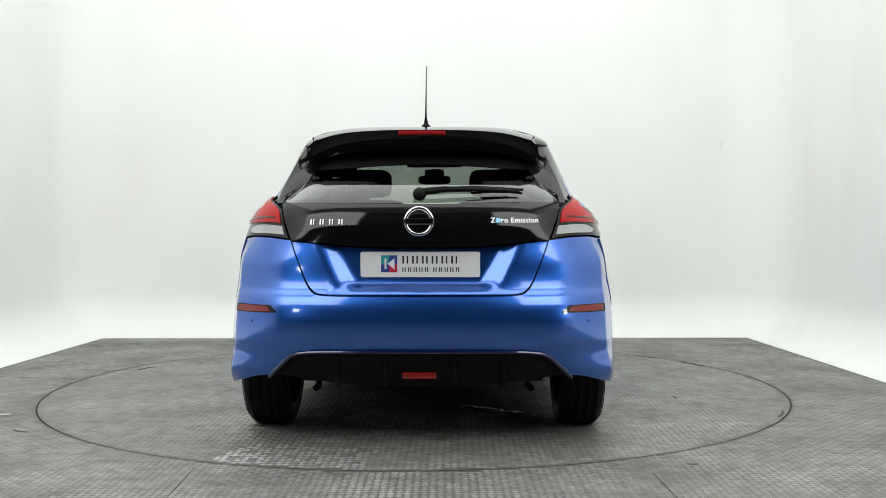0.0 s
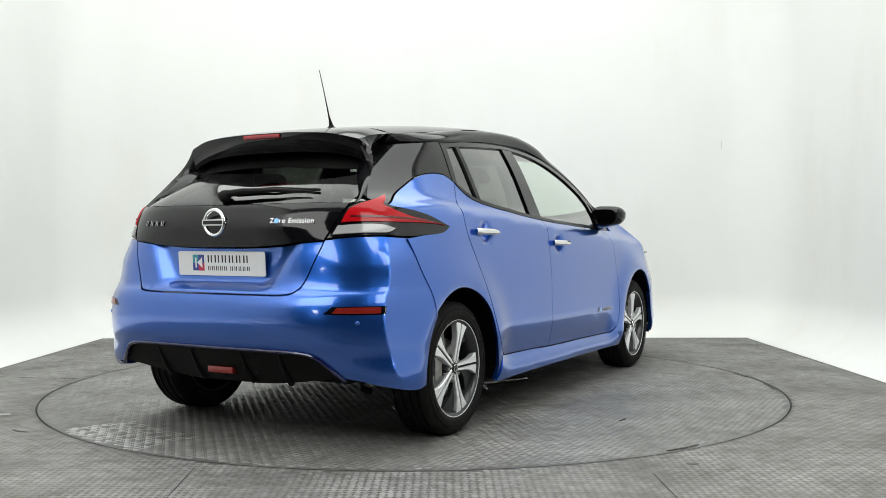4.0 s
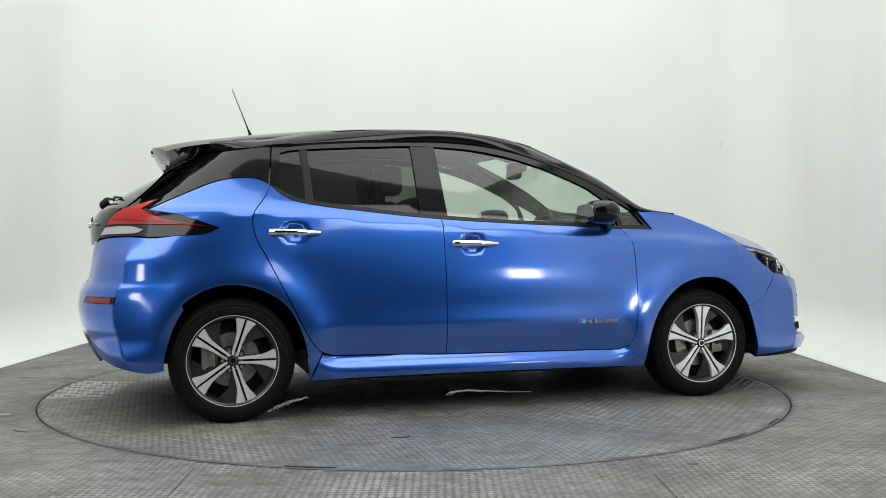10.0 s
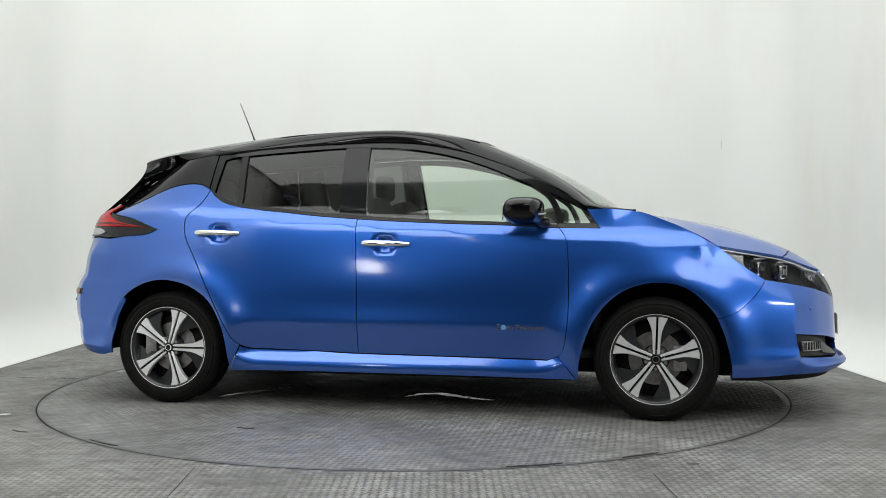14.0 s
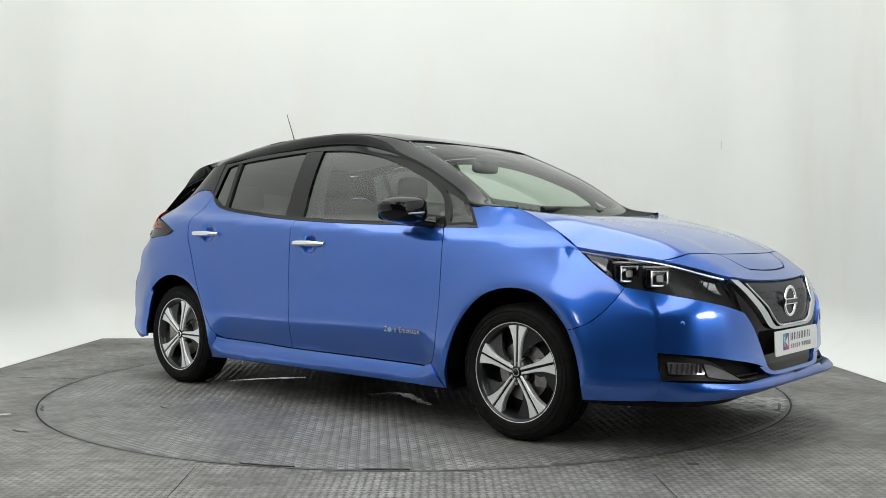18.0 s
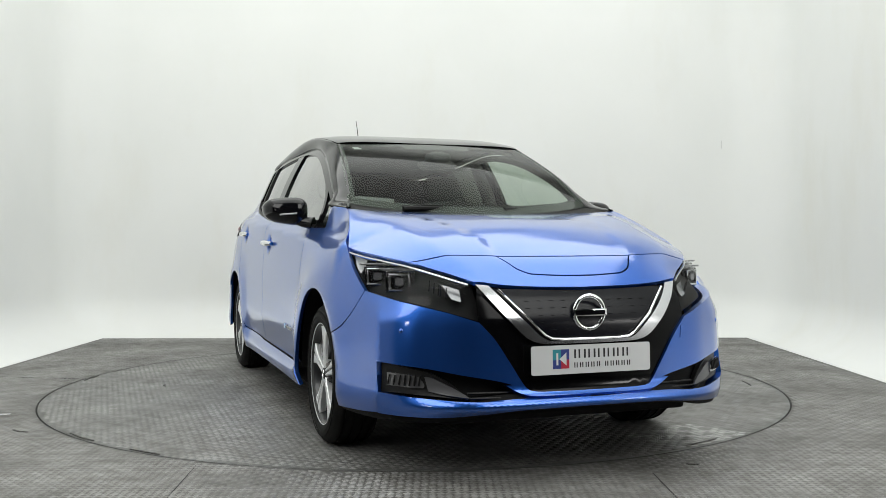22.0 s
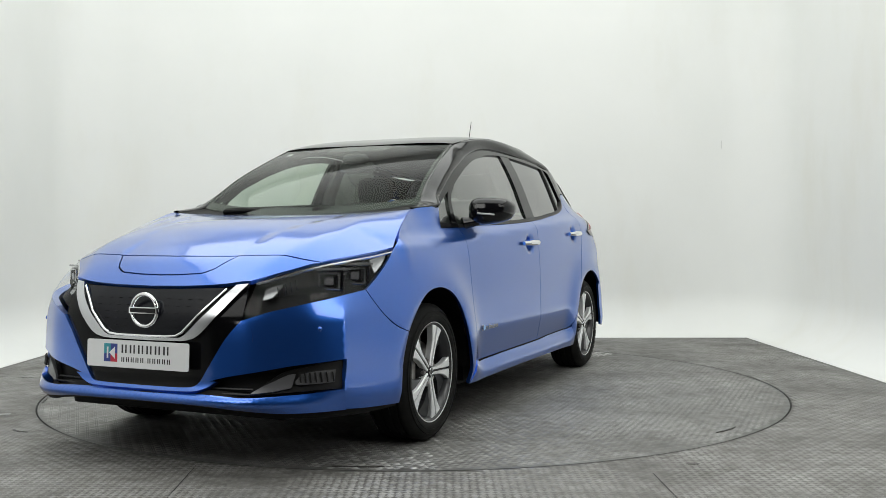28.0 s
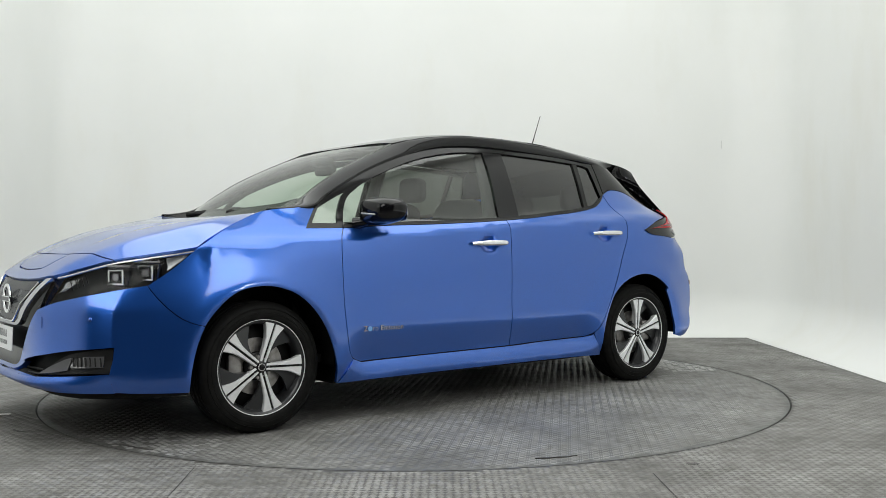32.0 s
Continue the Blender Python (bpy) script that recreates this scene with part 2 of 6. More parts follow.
def studio():
    cove_sheet()
    bm = bmesh.new()
    box(bm, WX0 - 0.3, WX1 + 0.3, 1.5, WY + 0.3, -0.14, -0.02)
    tagged(part("ground", bm, WALL, None), "white painted studio floor strip round the platform", "floor", kind="structure")
    bm = bmesh.new()
    box(bm, WX0 - 0.3, WX1 + 0.3, 1.4, WY + 0.3, WZ, WZ + 0.12)
    tagged(part("ceiling", bm, WALL, None), "white painted studio ceiling", "ceiling", kind="structure")
    # the dark part of the room behind the camera
    for name, b in (("wall_south", (-6, 6, -4.2, -4.0, -0.1, 5.2)), ("wall_west", (-6.1, -5.9, -4.2, 1.6, -0.1, 5.2)),
                    ("wall_east", (5.9, 6.1, -4.2, 1.6, -0.1, 5.2)), ("wall_return_west", (-6.0, WX0 - 0.02, 1.45, 1.58, -0.1, 5.2)),
                    ("wall_return_east", (WX1 + 0.02, 6.0, 1.45, 1.58, -0.1, 5.2))):
        bm = bmesh.new()
        box(bm, *b)
        tagged(part(name, bm, DARK_WALL, None), "dark wall behind the studio camera", "wall", kind="structure")
    bm = bmesh.new()
    box(bm, -6.1, 6.1, -4.2, 1.38, 5.07, 5.2)
    tagged(part("ceiling_rear", bm, DARK_WALL, None), "dark ceiling behind the studio camera", "ceiling", kind="structure")
    bm = bmesh.new()
    box(bm, -6.1, 6.1, -4.2, 1.5, -0.16, -0.02)
    tagged(part("floor_rear", bm, DARK_WALL, None), "dark floor behind the studio camera", "floor", kind="structure")


def tread(xs, ys, keep, m, name, label, pitch, parent, wear=None, mat=None):
    """Raised lens-shaped bars in groups of three that alternate in direction, joined in one mesh."""
    gx, gy = np.meshgrid(np.arange(xs[0], xs[1], pitch), np.arange(ys[0], ys[1], pitch))
    ix, iy = np.meshgrid(np.arange(gx.shape[1]), np.arange(gx.shape[0]))
    gx, gy, odd = gx.ravel(), gy.ravel(), ((ix + iy) % 2).ravel()
    ok = keep(gx, gy)
    gx, gy, odd = gx[ok], gy[ok], odd[ok]
    rng = np.random.default_rng(5)
    vs, fs = [], []
    L, B, H = pitch * 0.56, pitch * 0.13, 0.0028
    base = 0
    for k in (-1, 0, 1):
        n = len(gx)
        a = np.where(odd == 1, math.pi / 4, -math.pi / 4)
        c, s = np.cos(a), np.sin(a)
        ox, oy = gx - s * k * pitch * 0.29, gy + c * k * pitch * 0.29
        h = H * rng.uniform(0.55, 1.15, n) * (1 if wear is None else wear(gx, gy))
        for du, dv, top in ((-L, 0, 0), (0, -B, 0), (L, 0, 0), (0, B, 0), (-L * 0.55, 0, 1), (L * 0.55, 0, 1)):
            vs.append(np.stack([ox + c * du - s * dv, oy + s * du + c * dv, h * top], 1))
        idx = base + np.arange(n)
        A, Bv, C, D, E, F = (idx + j * n for j in range(6))
        fs += [np.stack(q, 1) for q in ((A, Bv, E), (Bv, F, E), (Bv, C, F), (C, D, F), (D, E, F), (D, A, E))]
        base += 6 * n
    V, F = np.concatenate(vs), np.concatenate(fs)
    me = bpy.data.meshes.new(name)
    me.vertices.add(len(V))
    me.vertices.foreach_set("co", V.ravel())
    me.loops.add(3 * len(F))
    me.loops.foreach_set("vertex_index", F.ravel())
    me.polygons.add(len(F))
    me.polygons.foreach_set("loop_start", np.arange(0, 3 * len(F), 3))
    me.update(calc_edges=True)
    me.materials.append(mat or BAR_METAL)
    ob = new(name, me)
    ob.parent = parent
    ob.matrix_basis = m
    return tagged(ob, label, kind="stuff")


def floor_sheet():
    """The platform: a sheet with a round hole for the turntable, split in plates along seams."""
    bm = bmesh.new()
    R = TABLE_R + 0.0035
    n = 144
    ring = [bm.verts.new((TABLE_X + R * math.cos(2 * math.pi * k / n), TABLE_Y + R * math.sin(2 * math.pi * k / n), 0)) for k in range(n)]
    outer = []
    for k in range(n):
        a = 2 * math.pi * k / n
        c, s = math.cos(a), math.sin(a)
        t = min(((FX1 - TABLE_X) / c) if c > 1e-6 else 99, ((FX0 - TABLE_X) / c) if c < -1e-6 else 99,
                ((FY - TABLE_Y) / s) if s > 1e-6 else 99, ((1.6 - TABLE_Y) / s) if s < -1e-6 else 99)
        outer.append(bm.verts.new((TABLE_X + t * c, TABLE_Y + t * s, 0)))
    for k in range(n):
        bm.faces.new((ring[k], outer[k], outer[(k + 1) % n], ring[(k + 1) % n]))
    for cx, cy in ((FX0, FY), (FX1, FY), (FX0, 1.6), (FX1, 1.6)):
        v = bm.verts.new((cx, cy, 0))
        a, b = sorted(range(n), key=lambda k: (outer[k].co.xy - v.co.xy).length)[:2]
        on_x = [k for k in (a, b)]
        edge = bm.edges.get((outer[on_x[0]], outer[on_x[1]]))
        if edge:
            bm.faces.new((outer[on_x[0]], v, outer[on_x[1]]))
    bmesh.ops.recalc_face_normals(bm, faces=bm.faces)
    for f in bm.faces:
        if f.normal.z < 0:
            f.normal_flip()
    ret = bmesh.ops.extrude_face_region(bm, geom=list(bm.faces))
    vs = [g for g in ret["geom"] if isinstance(g, bmesh.types.BMVert)]
    bmesh.ops.translate(bm, vec=(0, 0, -0.03), verts=vs)
    bmesh.ops.recalc_face_normals(bm, faces=bm.faces)
    ob = part("platform_floor", bm, FLOOR_METAL, None)
    tagged(ob, "worn grey steel tread-plate platform round the turntable", "floor", kind="structure")
    def keep(x, y):
        return np.hypot(x - TABLE_X, y - TABLE_Y) > TABLE_R + 0.022
    tread((FX0 + 0.05, FX1 - 0.03), (3.0, FY - 0.04), keep, pose(0, 0, 0), "tread_relief",
          "raised bars of the worn tread plate", 0.0305, ob)
    # plate seams
    for x0, y0, x1, y1 in ((-1.015, 3.83, -0.975, 3.0), (0.83, 3.69, 0.845, 3.0), (-2.36, 6.2, -3.2, 6.35)):
        bm = bmesh.new()
        d = Vector((x1 - x0, y1 - y0, 0))
        box(bm, 0, d.length, -0.0013, 0.0013, 0.0, 0.0022, 0, Matrix.Translation((x0, y0, 0)) @ Matrix.Rotation(math.atan2(d.y, d.x), 4, "Z"))
        part("plate_seam", bm, SEAM, ob, "dark joint between plates")
    # Dark sheets draw the gap's shade: one inside it, one on the plate.
    bm = bmesh.new()
    n = 160
    for r0, r1, z in ((TABLE_R - 0.03, TABLE_R + 0.03, -0.0045), (TABLE_R + 0.0036, TABLE_R + 0.0065, 0.0012)):
        a = [bm.verts.new((TABLE_X + r0 * math.cos(2 * math.pi * k / n), TABLE_Y + r0 * math.sin(2 * math.pi * k / n), z)) for k in range(n)]
        b = [bm.verts.new((TABLE_X + r1 * math.cos(2 * math.pi * k / n), TABLE_Y + r1 * math.sin(2 * math.pi * k / n), z)) for k in range(n)]
        for k in range(n):
            bm.faces.new((a[k], b[k], b[(k + 1) % n], a[(k + 1) % n]))
    part("ring_gap", bm, SEAM, ob, "flat dark rings that draw the shaded gap round the turntable")
    ragged("oil_stain", [(1.0, 3.835), (1.03, 3.83), (1.055, 3.835)], 0.014, STAIN, ob, "small dark stain on the plate", 4)
    ragged("oil_stain", [(-2.1, 4.55), (-2.05, 4.5), (-2.0, 4.49)], 0.012, STAIN, ob, "small dark stain on the plate", 5)
    ragged("paint_fleck", [(1.38, 3.645), (1.387, 3.645), (1.394, 3.648)], 0.006, BRIGHT_FLAKE, ob, "white paint fleck", 6)
    ragged("tape_mark", [(-2.42, 4.92), (-2.36, 4.93), (-2.30, 4.96)], 0.022, BRIGHT_FLAKE, ob, "scrap of white tape on the plate", 7)
    return ob


def ragged(name, pts, w, mat, parent, label, seed):
    """A thin flake with an uneven outline along a bent line."""
    rng = random.Random(seed)
    line = [Vector((x, y, 0)) for x, y in pts]
    fine = [line[i].lerp(line[i + 1], k / 7) for i in range(len(line) - 1) for k in range(7)] + [line[-1]]
    bm = bmesh.new()
    rows = []
    n = len(fine)
    for i, p in enumerate(fine):
        d = (fine[min(i + 1, n - 1)] - fine[max(i - 1, 0)]).normalized()
        s = Vector((-d.y, d.x, 0))
        e = math.sin(math.pi * (i + 0.4) / n) ** 0.6
        a, b = w * e * rng.uniform(0.25, 1.0), w * e * rng.uniform(0.25, 1.0)
        rows.append([bm.verts.new(p + s * a + Vector((0, 0, 0.0012))), bm.verts.new(p + s * a * 0.8 + Vector((0, 0, 0.0046))), bm.verts.new(p - s * b * 0.8 + Vector((0, 0, 0.0046))), bm.verts.new(p - s * b + Vector((0, 0, 0.0012)))])
    for a, b in zip(rows, rows[1:]):
        for k in range(3):
            bm.faces.new((a[k], a[k + 1], b[k + 1], b[k]))
    bmesh.ops.recalc_face_normals(bm, faces=bm.faces)
    for f in bm.faces:
        if f.normal.z < 0:
            f.normal_flip()
    return part(name, bm, mat, parent, label)


def turntable():
    table = empty("turntable", pose(TABLE_X, TABLE_Y, 0, 0, 0, 89.0), "round grey steel tread-plate turntable flush with the floor", "turntable")
    bm = bmesh.new()
    lathe(bm, [(0.0005, 0.0), (0.7, 0.0), (1.5, 0.0), (TABLE_R - 0.0035, 0.0), (TABLE_R - 0.0035, -0.03)], 160, "Z")
    part("disc", bm, TABLE_METAL, table)
    def wear(x, y):
        """Bars are nearly worn away on both long sides, between the wheels."""
        w = 1.0
        for cx, cy, rx, ry in ((-0.15, -1.75, 1.25, 0.62), (0.25, 1.75, 1.1, 0.6), (1.3, -0.9, 0.5, 0.4)):
            w = w - 0.6 * np.exp(-(((x - cx) / rx) ** 2 + ((y - cy) / ry) ** 2) ** 2)
        return np.clip(w * (0.85 + 0.25 * np.sin(x * 3.1 + 1.0) * np.cos(y * 2.7) + 0.12 * np.sin(x * 23.0 + 9.0 * y) * np.cos(y * 19.0)), 0.3, 1.0)
    def bare(x, y):
        """The ring sectors where feet and tyres have polished the bars."""
        r, a = np.hypot(x, y), np.degrees(np.arctan2(y, x))
        return (r > 1.86) & ((np.abs(a - 168) < 9) | (np.abs(a - 20) < 7)) & (np.sin(x * 41.0 + y * 17.0) * np.cos(y * 37.0 - x * 9.0) > -0.35)

    def keep(x, y):
        return (np.hypot(x, y) < TABLE_R - 0.028) & ~bare(x, y)

    def polished(x, y):
        return (np.hypot(x, y) < TABLE_R - 0.028) & bare(x, y)

    tread((-2.23, 2.23), (-2.23, 2.23), keep, pose(0, 0, 0), "tread_relief", "raised bars of the turntable plate", 0.0315, table, wear)
    tread((-2.23, 2.23), (-2.23, 2.23), polished, pose(0, 0, 0), "polished_relief", "bars of the plate worn to bright metal", 0.0315, table, None, BARE_METAL)
    # Bright metallic flakes stand for the back wall's reflection on smooth plate.
    for pts, w in (([(0.04, -0.48), (0.13, -0.37), (0.23, -0.35), (0.40, -0.45), (0.57, -0.51)], 0.055), ([(-1.03, -0.70), (-0.93, -0.52), (-0.85, -0.40), (-0.75, -0.29)], 0.045)):
        ragged("gleam_flake", pts, w, BRIGHT_FLAKE, table, "bright metallic flake that stands for the wall's gleam on the plate", 3)
    for pts, w in (([(0.86, -2.04), (1.0, -1.98), (1.08, -1.93)], 0.010), ([(1.32, -1.78), (1.42, -1.70), (1.47, -1.66)], 0.012), ([(-1.1, -1.92), (-0.98, -1.98), (-0.9, -2.01)], 0.012),
                   ([(-0.55, -1.52), (-0.5, -1.53), (-0.46, -1.52)], 0.010), ([(0.62, 2.02), (0.72, 1.99), (0.8, 1.95)], 0.012), ([(2.02, 0.8), (2.06, 0.72), (2.1, 0.6)], 0.014)):
        ragged("oil_stain", pts, w, STAIN, table, "small dark stain on the plate", 8)
    return table


studio()
floor_thing = floor_sheet()
table_thing = turntable()


# ---- the car: surfaces ----
def curve(*pairs):
    """A smooth curve through (x, y) pairs, level past its ends."""
    xs, ys = [p[0] for p in pairs], [p[1] for p in pairs]
    n = len(xs)
    d = [(ys[i + 1] - ys[i]) / (xs[i + 1] - xs[i]) for i in range(n - 1)]
    t = [d[0]] + [0.0 if d[i - 1] * d[i] <= 0 else 2 * d[i - 1] * d[i] / (d[i - 1] + d[i]) for i in range(1, n - 1)] + [d[-1]]

    def f(x):
        if x <= xs[0]:
            return ys[0] + t[0] * (x - xs[0]) * 0.3
        if x >= xs[-1]:
            return ys[-1] + t[-1] * (x - xs[-1]) * 0.3
        i = max(k for k in range(n - 1) if xs[k] <= x)
        h = xs[i + 1] - xs[i]
        u = (x - xs[i]) / h
        return ((1 + 2 * u) * (1 - u) ** 2 * ys[i] + u * (1 - u) ** 2 * h * t[i] + u * u * (3 - 2 * u) * ys[i + 1] + u * u * (u - 1) * h * t[i + 1])
    return f


def ramp(a, b, x):
    """A smooth step from 0 at a to 1 at b."""
    u = min(max((x - a) / (b - a), 0.0), 1.0)
    return u * u * (3 - 2 * u)


def spline(points, step=0.02):
    """Catmull-Rom through 2D or 3D points."""
    if len(points) < 3:
        return [tuple(p) for p in points]
    P = [Vector(p) for p in points]
    P = [2 * P[0] - P[1]] + P + [2 * P[-1] - P[-2]]
    out = []
    for i in range(1, len(P) - 2):
        n = max(2, int((P[i + 1] - P[i]).length / step))
        for k in range(n):
            u = k / n
            out.append(tuple(0.5 * (2 * P[i] + (P[i + 1] - P[i - 1]) * u + (2 * P[i - 1] - 5 * P[i] + 4 * P[i + 1] - P[i + 2]) * u * u
                                    + (3 * P[i] - P[i - 1] - 3 * P[i + 1] + P[i + 2]) * u ** 3)))
    out.append(tuple(points[-1]))
    return out


WIDTH = curve((0.15, 0.858), (0.22, 0.872), (0.30, 0.884), (0.45, 0.886), (0.60, 0.882), (0.75, 0.874), (0.87, 0.864), (0.95, 0.856),
              (0.982, 0.851), (0.994, 0.843), (1.04, 0.799), (1.10, 0.773), (1.20, 0.733), (1.30, 0.688), (1.40, 0.634), (1.47, 0.588))
NOSE = curve((0.15, 2.21), (0.2, 2.255), (0.26, 2.285), (0.31, 2.298), (0.36, 2.303), (0.5, 2.30), (0.6, 2.295), (0.68, 2.27), (0.73, 2.24),
             (0.80, 2.18), (0.88, 2.07), (0.95, 1.93), (1.0, 1.82), (1.1, 1.72))
TAIL = curve((0.22, 1.93), (0.28, 1.98), (0.34, 2.03), (0.42, 2.075), (0.5, 2.112), (0.58, 2.125), (0.64, 2.12), (0.69, 2.10), (0.72, 2.075),
             (0.80, 2.06), (0.9, 2.055), (0.98, 2.06), (1.05, 2.035), (1.085, 2.01), (1.33, 1.615), (1.43, 1.45))
X0F, X0R = 0.9, 1.1
NF = curve((0.22, 4.6), (0.27, 4.5), (0.33, 4.3), (0.40, 4.1), (0.6, 4.0), (0.85, 3.75))
NR = curve((0.26, 9.5), (0.32, 8.5), (0.45, 5.8), (0.6, 5.3), (0.8, 5.2), (0.92, 4.2), (1.0, 3.5), (1.2, 3.3))
HUB_X, HUB_Z, WHEEL_R = 1.35, 0.316, 0.316


def width(x, z):
    zz = z + 0.06 * x * ramp(0.65, 0.95, z)
    up = ramp(0.86, 1.2, zz)
    rear, front = max(-x - 0.6, 0) / 1.2, min(max(x - 0.1, 0) / 0.9, 1.0)
    return WIDTH(zz) * (1 - up * (0.15 * rear * rear + 0.05 * front * front))


def flare(x, z):
    f = 0.0
    for hx in (HUB_X, -HUB_X):
        r = math.hypot(x - hx, z - 0.33)
        f += (0.026 if hx > 0 else 0.023) * math.exp(-((r - 0.39) / (0.06 if r < 0.39 else 0.12)) ** 2) * ramp(0.12, 0.3, z)
    return f


def tuck(x, z):
    """How far the doors fall in below their lower crease, between the wheels."""
    low = 0.010 * math.log1p(math.exp(min((0.475 - z) / 0.010, 30)))
    return 0.19 * min(low, 0.16) * ramp(-1.06, -0.80, x) * (1 - ramp(0.72, 0.97, x))


def creases(x, z):
    """The door hollow above the sill, and the two shoulder lines."""
    mid = ramp(-1.0, -0.4, x) * (1 - ramp(0.5, 1.0, x))
    cup = 0.0
    for hx, hz in ((-0.075, 0.902), (-1.035, 0.962)):
        cup -= 0.024 * math.exp(-(((x - hx) / 0.055) ** 2 + ((z - hz) / 0.043) ** 2) ** 2)
    low = 0.918 - 0.073 * (x + 1.759)
    cup -= 0.0035 * min(max((z - low) / 0.10, 0.0), 1.0) * (1 - ramp(-1.2, -0.6, x)) * ramp(-1.85, -1.6, x)
    return -0.006 * mid * math.exp(-((z - 0.56) / 0.10) ** 2) - tuck(x, z) + cup


def ybody(x, z):
    w = width(x, z)
    y = w
    if x > X0F:
        c = min((x - X0F) / (NOSE(z) - X0F), 0.9999)
        n = NF(z)
        y = w * (1 - c ** n) ** (1 / n)
    elif x < -X0R:
        c = min((-x - X0R) / (TAIL(z) - X0R), 0.9999)
        n = NR(z)
        y = w * (1 - c ** n) ** (1 / n)
    return y + flare(x, z) + creases(x, z)


def around(s, z, front):
    """A point on the nose or the tail: s runs from 0 in the middle over 1 at the corner to 2 on the flank."""
    sg = -1 if s < 0 else 1
    s = abs(s)
    n, x0, L = (NF(z), X0F, NOSE(z) - X0F) if front else (NR(z), X0R, TAIL(z) - X0R)
    cx, cy = (1, s) if s <= 1 else (2 - s, 1)
    k = (cx ** n + cy ** n) ** (-1 / n)
    if front:
        k *= 1 + ramp(0.24, 0.34, z) * (1 - ramp(0.60, 0.72, z)) * (0.016 * math.exp(-abs(s - 1.09) / 0.10) - 0.009 * math.exp(-((s - 0.76) / 0.14) ** 2))
    else:
        k *= 1 + ramp(0.26, 0.34, z) * (1 - ramp(0.84, 0.94, z)) * (0.014 * math.exp(-abs(s - 1.10) / 0.09) - 0.003 * math.exp(-((s - 0.86) / 0.1) ** 2))
    x = (x0 + L * cx * k) * (1 if front else -1)
    if not front:
        x += 0.045 * (cy * k) ** 2 * cx * (1 - ramp(0.95, 1.1, z))
    if front:
        x += 0.055 * math.exp(-((z - 0.295) / 0.036) ** 2) * (1 - ramp(0.55, 1.0, s))
    y = width(x, z) * cy * k
    if s > 1:
        y += (flare(x, z) + creases(x, z)) * min((s - 1) * 2, 1)
    return Vector((x, sg * y, z))


def s_from_x(x, z, front):
    n, x0, L = (NF(z), X0F, NOSE(z) - X0F) if front else (NR(z), X0R, TAIL(z) - X0R)
    c = min(max((abs(x) - x0) / L, 0), 0.9999)
    y = (1 - c ** n) ** (1 / n)
    return 2 - c / y if y >= c else y / c


def s_from_y(y, z, front):
    x = NOSE(z) if front else -TAIL(z)
    n, x0, L = (NF(z), X0F, NOSE(z) - X0F) if front else (NR(z), X0R, TAIL(z) - X0R)
    for _ in range(4):
        q = min(abs(y) / width(x, z), 0.9999)
        c = (1 - q ** n) ** (1 / n)
        x = (x0 + L * c) * (1 if front else -1)
    s = q / c if c >= q else 2 - c / q
    return s if y >= 0 else -s


BONNET = curve((1.0, 1.055), (1.2, 1.052), (1.4, 1.048), (1.6, 1.031), (1.774, 0.996), (1.938, 0.937), (2.05, 0.887), (2.12, 0.848), (2.19, 0.79), (2.26, 0.725))
BONNET_EDGE = curve((0.95, 0.757), (1.12, 0.735), (1.255, 0.714), (1.38, 0.737), (1.5, 0.768), (1.653, 0.812), (1.76, 0.778), (1.88, 0.716), (1.996, 0.640), (2.08, 0.560), (2.14, 0.50), (2.20, 0.452), (2.26, 0.40))
EDGE_Z = curve((0.95, 1.108), (1.12, 1.088), (1.255, 1.074), (1.4, 1.023), (1.5, 0.979), (1.6, 0.925), (1.653, 0.893), (1.8, 0.868), (1.996, 0.832), (2.1, 0.794), (2.2, 0.762), (2.26, 0.735))
CREASE_Y = curve((1.0, 0.60), (1.25, 0.615), (1.6, 0.60), (1.9, 0.55), (2.034, 0.513), (2.2, 0.41), (2.26, 0.35))
CREASE_Z = curve((1.0, 1.088), (1.25, 1.066), (1.4, 1.046), (1.5, 1.026), (1.653, 0.986), (1.8, 0.948), (1.9, 0.919), (2.034, 0.865), (2.1, 0.831), (2.2, 0.770), (2.26, 0.722))
ROOF = curve((-1.75, 1.428), (-1.45, 1.484), (-1.08, 1.528), (-0.74, 1.553), (-0.4, 1.566), (-0.16, 1.569), (0.11, 1.548), (0.28, 1.518), (0.40, 1.488), (0.5, 1.452))


def bonnet_z(x, y):
    """A shallow crown between two creases, falling away to the wings and lamps beyond them."""
    y = abs(y)
    b, c, zc, e = BONNET(x), CREASE_Y(x), CREASE_Z(x), BONNET_EDGE(x)
    slope = 2 * (zc - b) / c
    inner = b + (zc - b) * (y / c) ** 2 if y < c else zc + slope * (y - c)
    turn = (EDGE_Z(x) - zc - slope * (e - c)) / (e - c)
    w = 0.011
    soft = w * math.log1p(math.exp(min((y - c) / w, 30)))
    rib = 0.30 + 0.16 * ramp(2.05, 1.35, x)
    return inner + turn * soft - 0.005 * (1 - ramp(rib - 0.012, rib + 0.030, y)) * ramp(1.32, 1.6, x) * ramp(2.16, 2.03, x)


def roof_z(x, y):
    return ROOF(x) - (0.026 + 0.044 * ramp(-0.6, -1.4, x)) * (abs(y) / 0.59) ** 5


def fender_y(x, z):
    """The front wing: its top edge meets the bonnet."""
    y = ybody(x, z)
    if x < 0.9:
        return y
    q = min(x, 1.653)
    e = BONNET_EDGE(q)
    top = bonnet_z(q, e)
    u = min(max((z - top + 0.34) / 0.34, 0.0), 1.04) ** 3.4 * ramp(0.86, 1.15, x) * (1 - ramp(1.66, 1.98, x))
    return y + (e - ybody(q, top)) * u


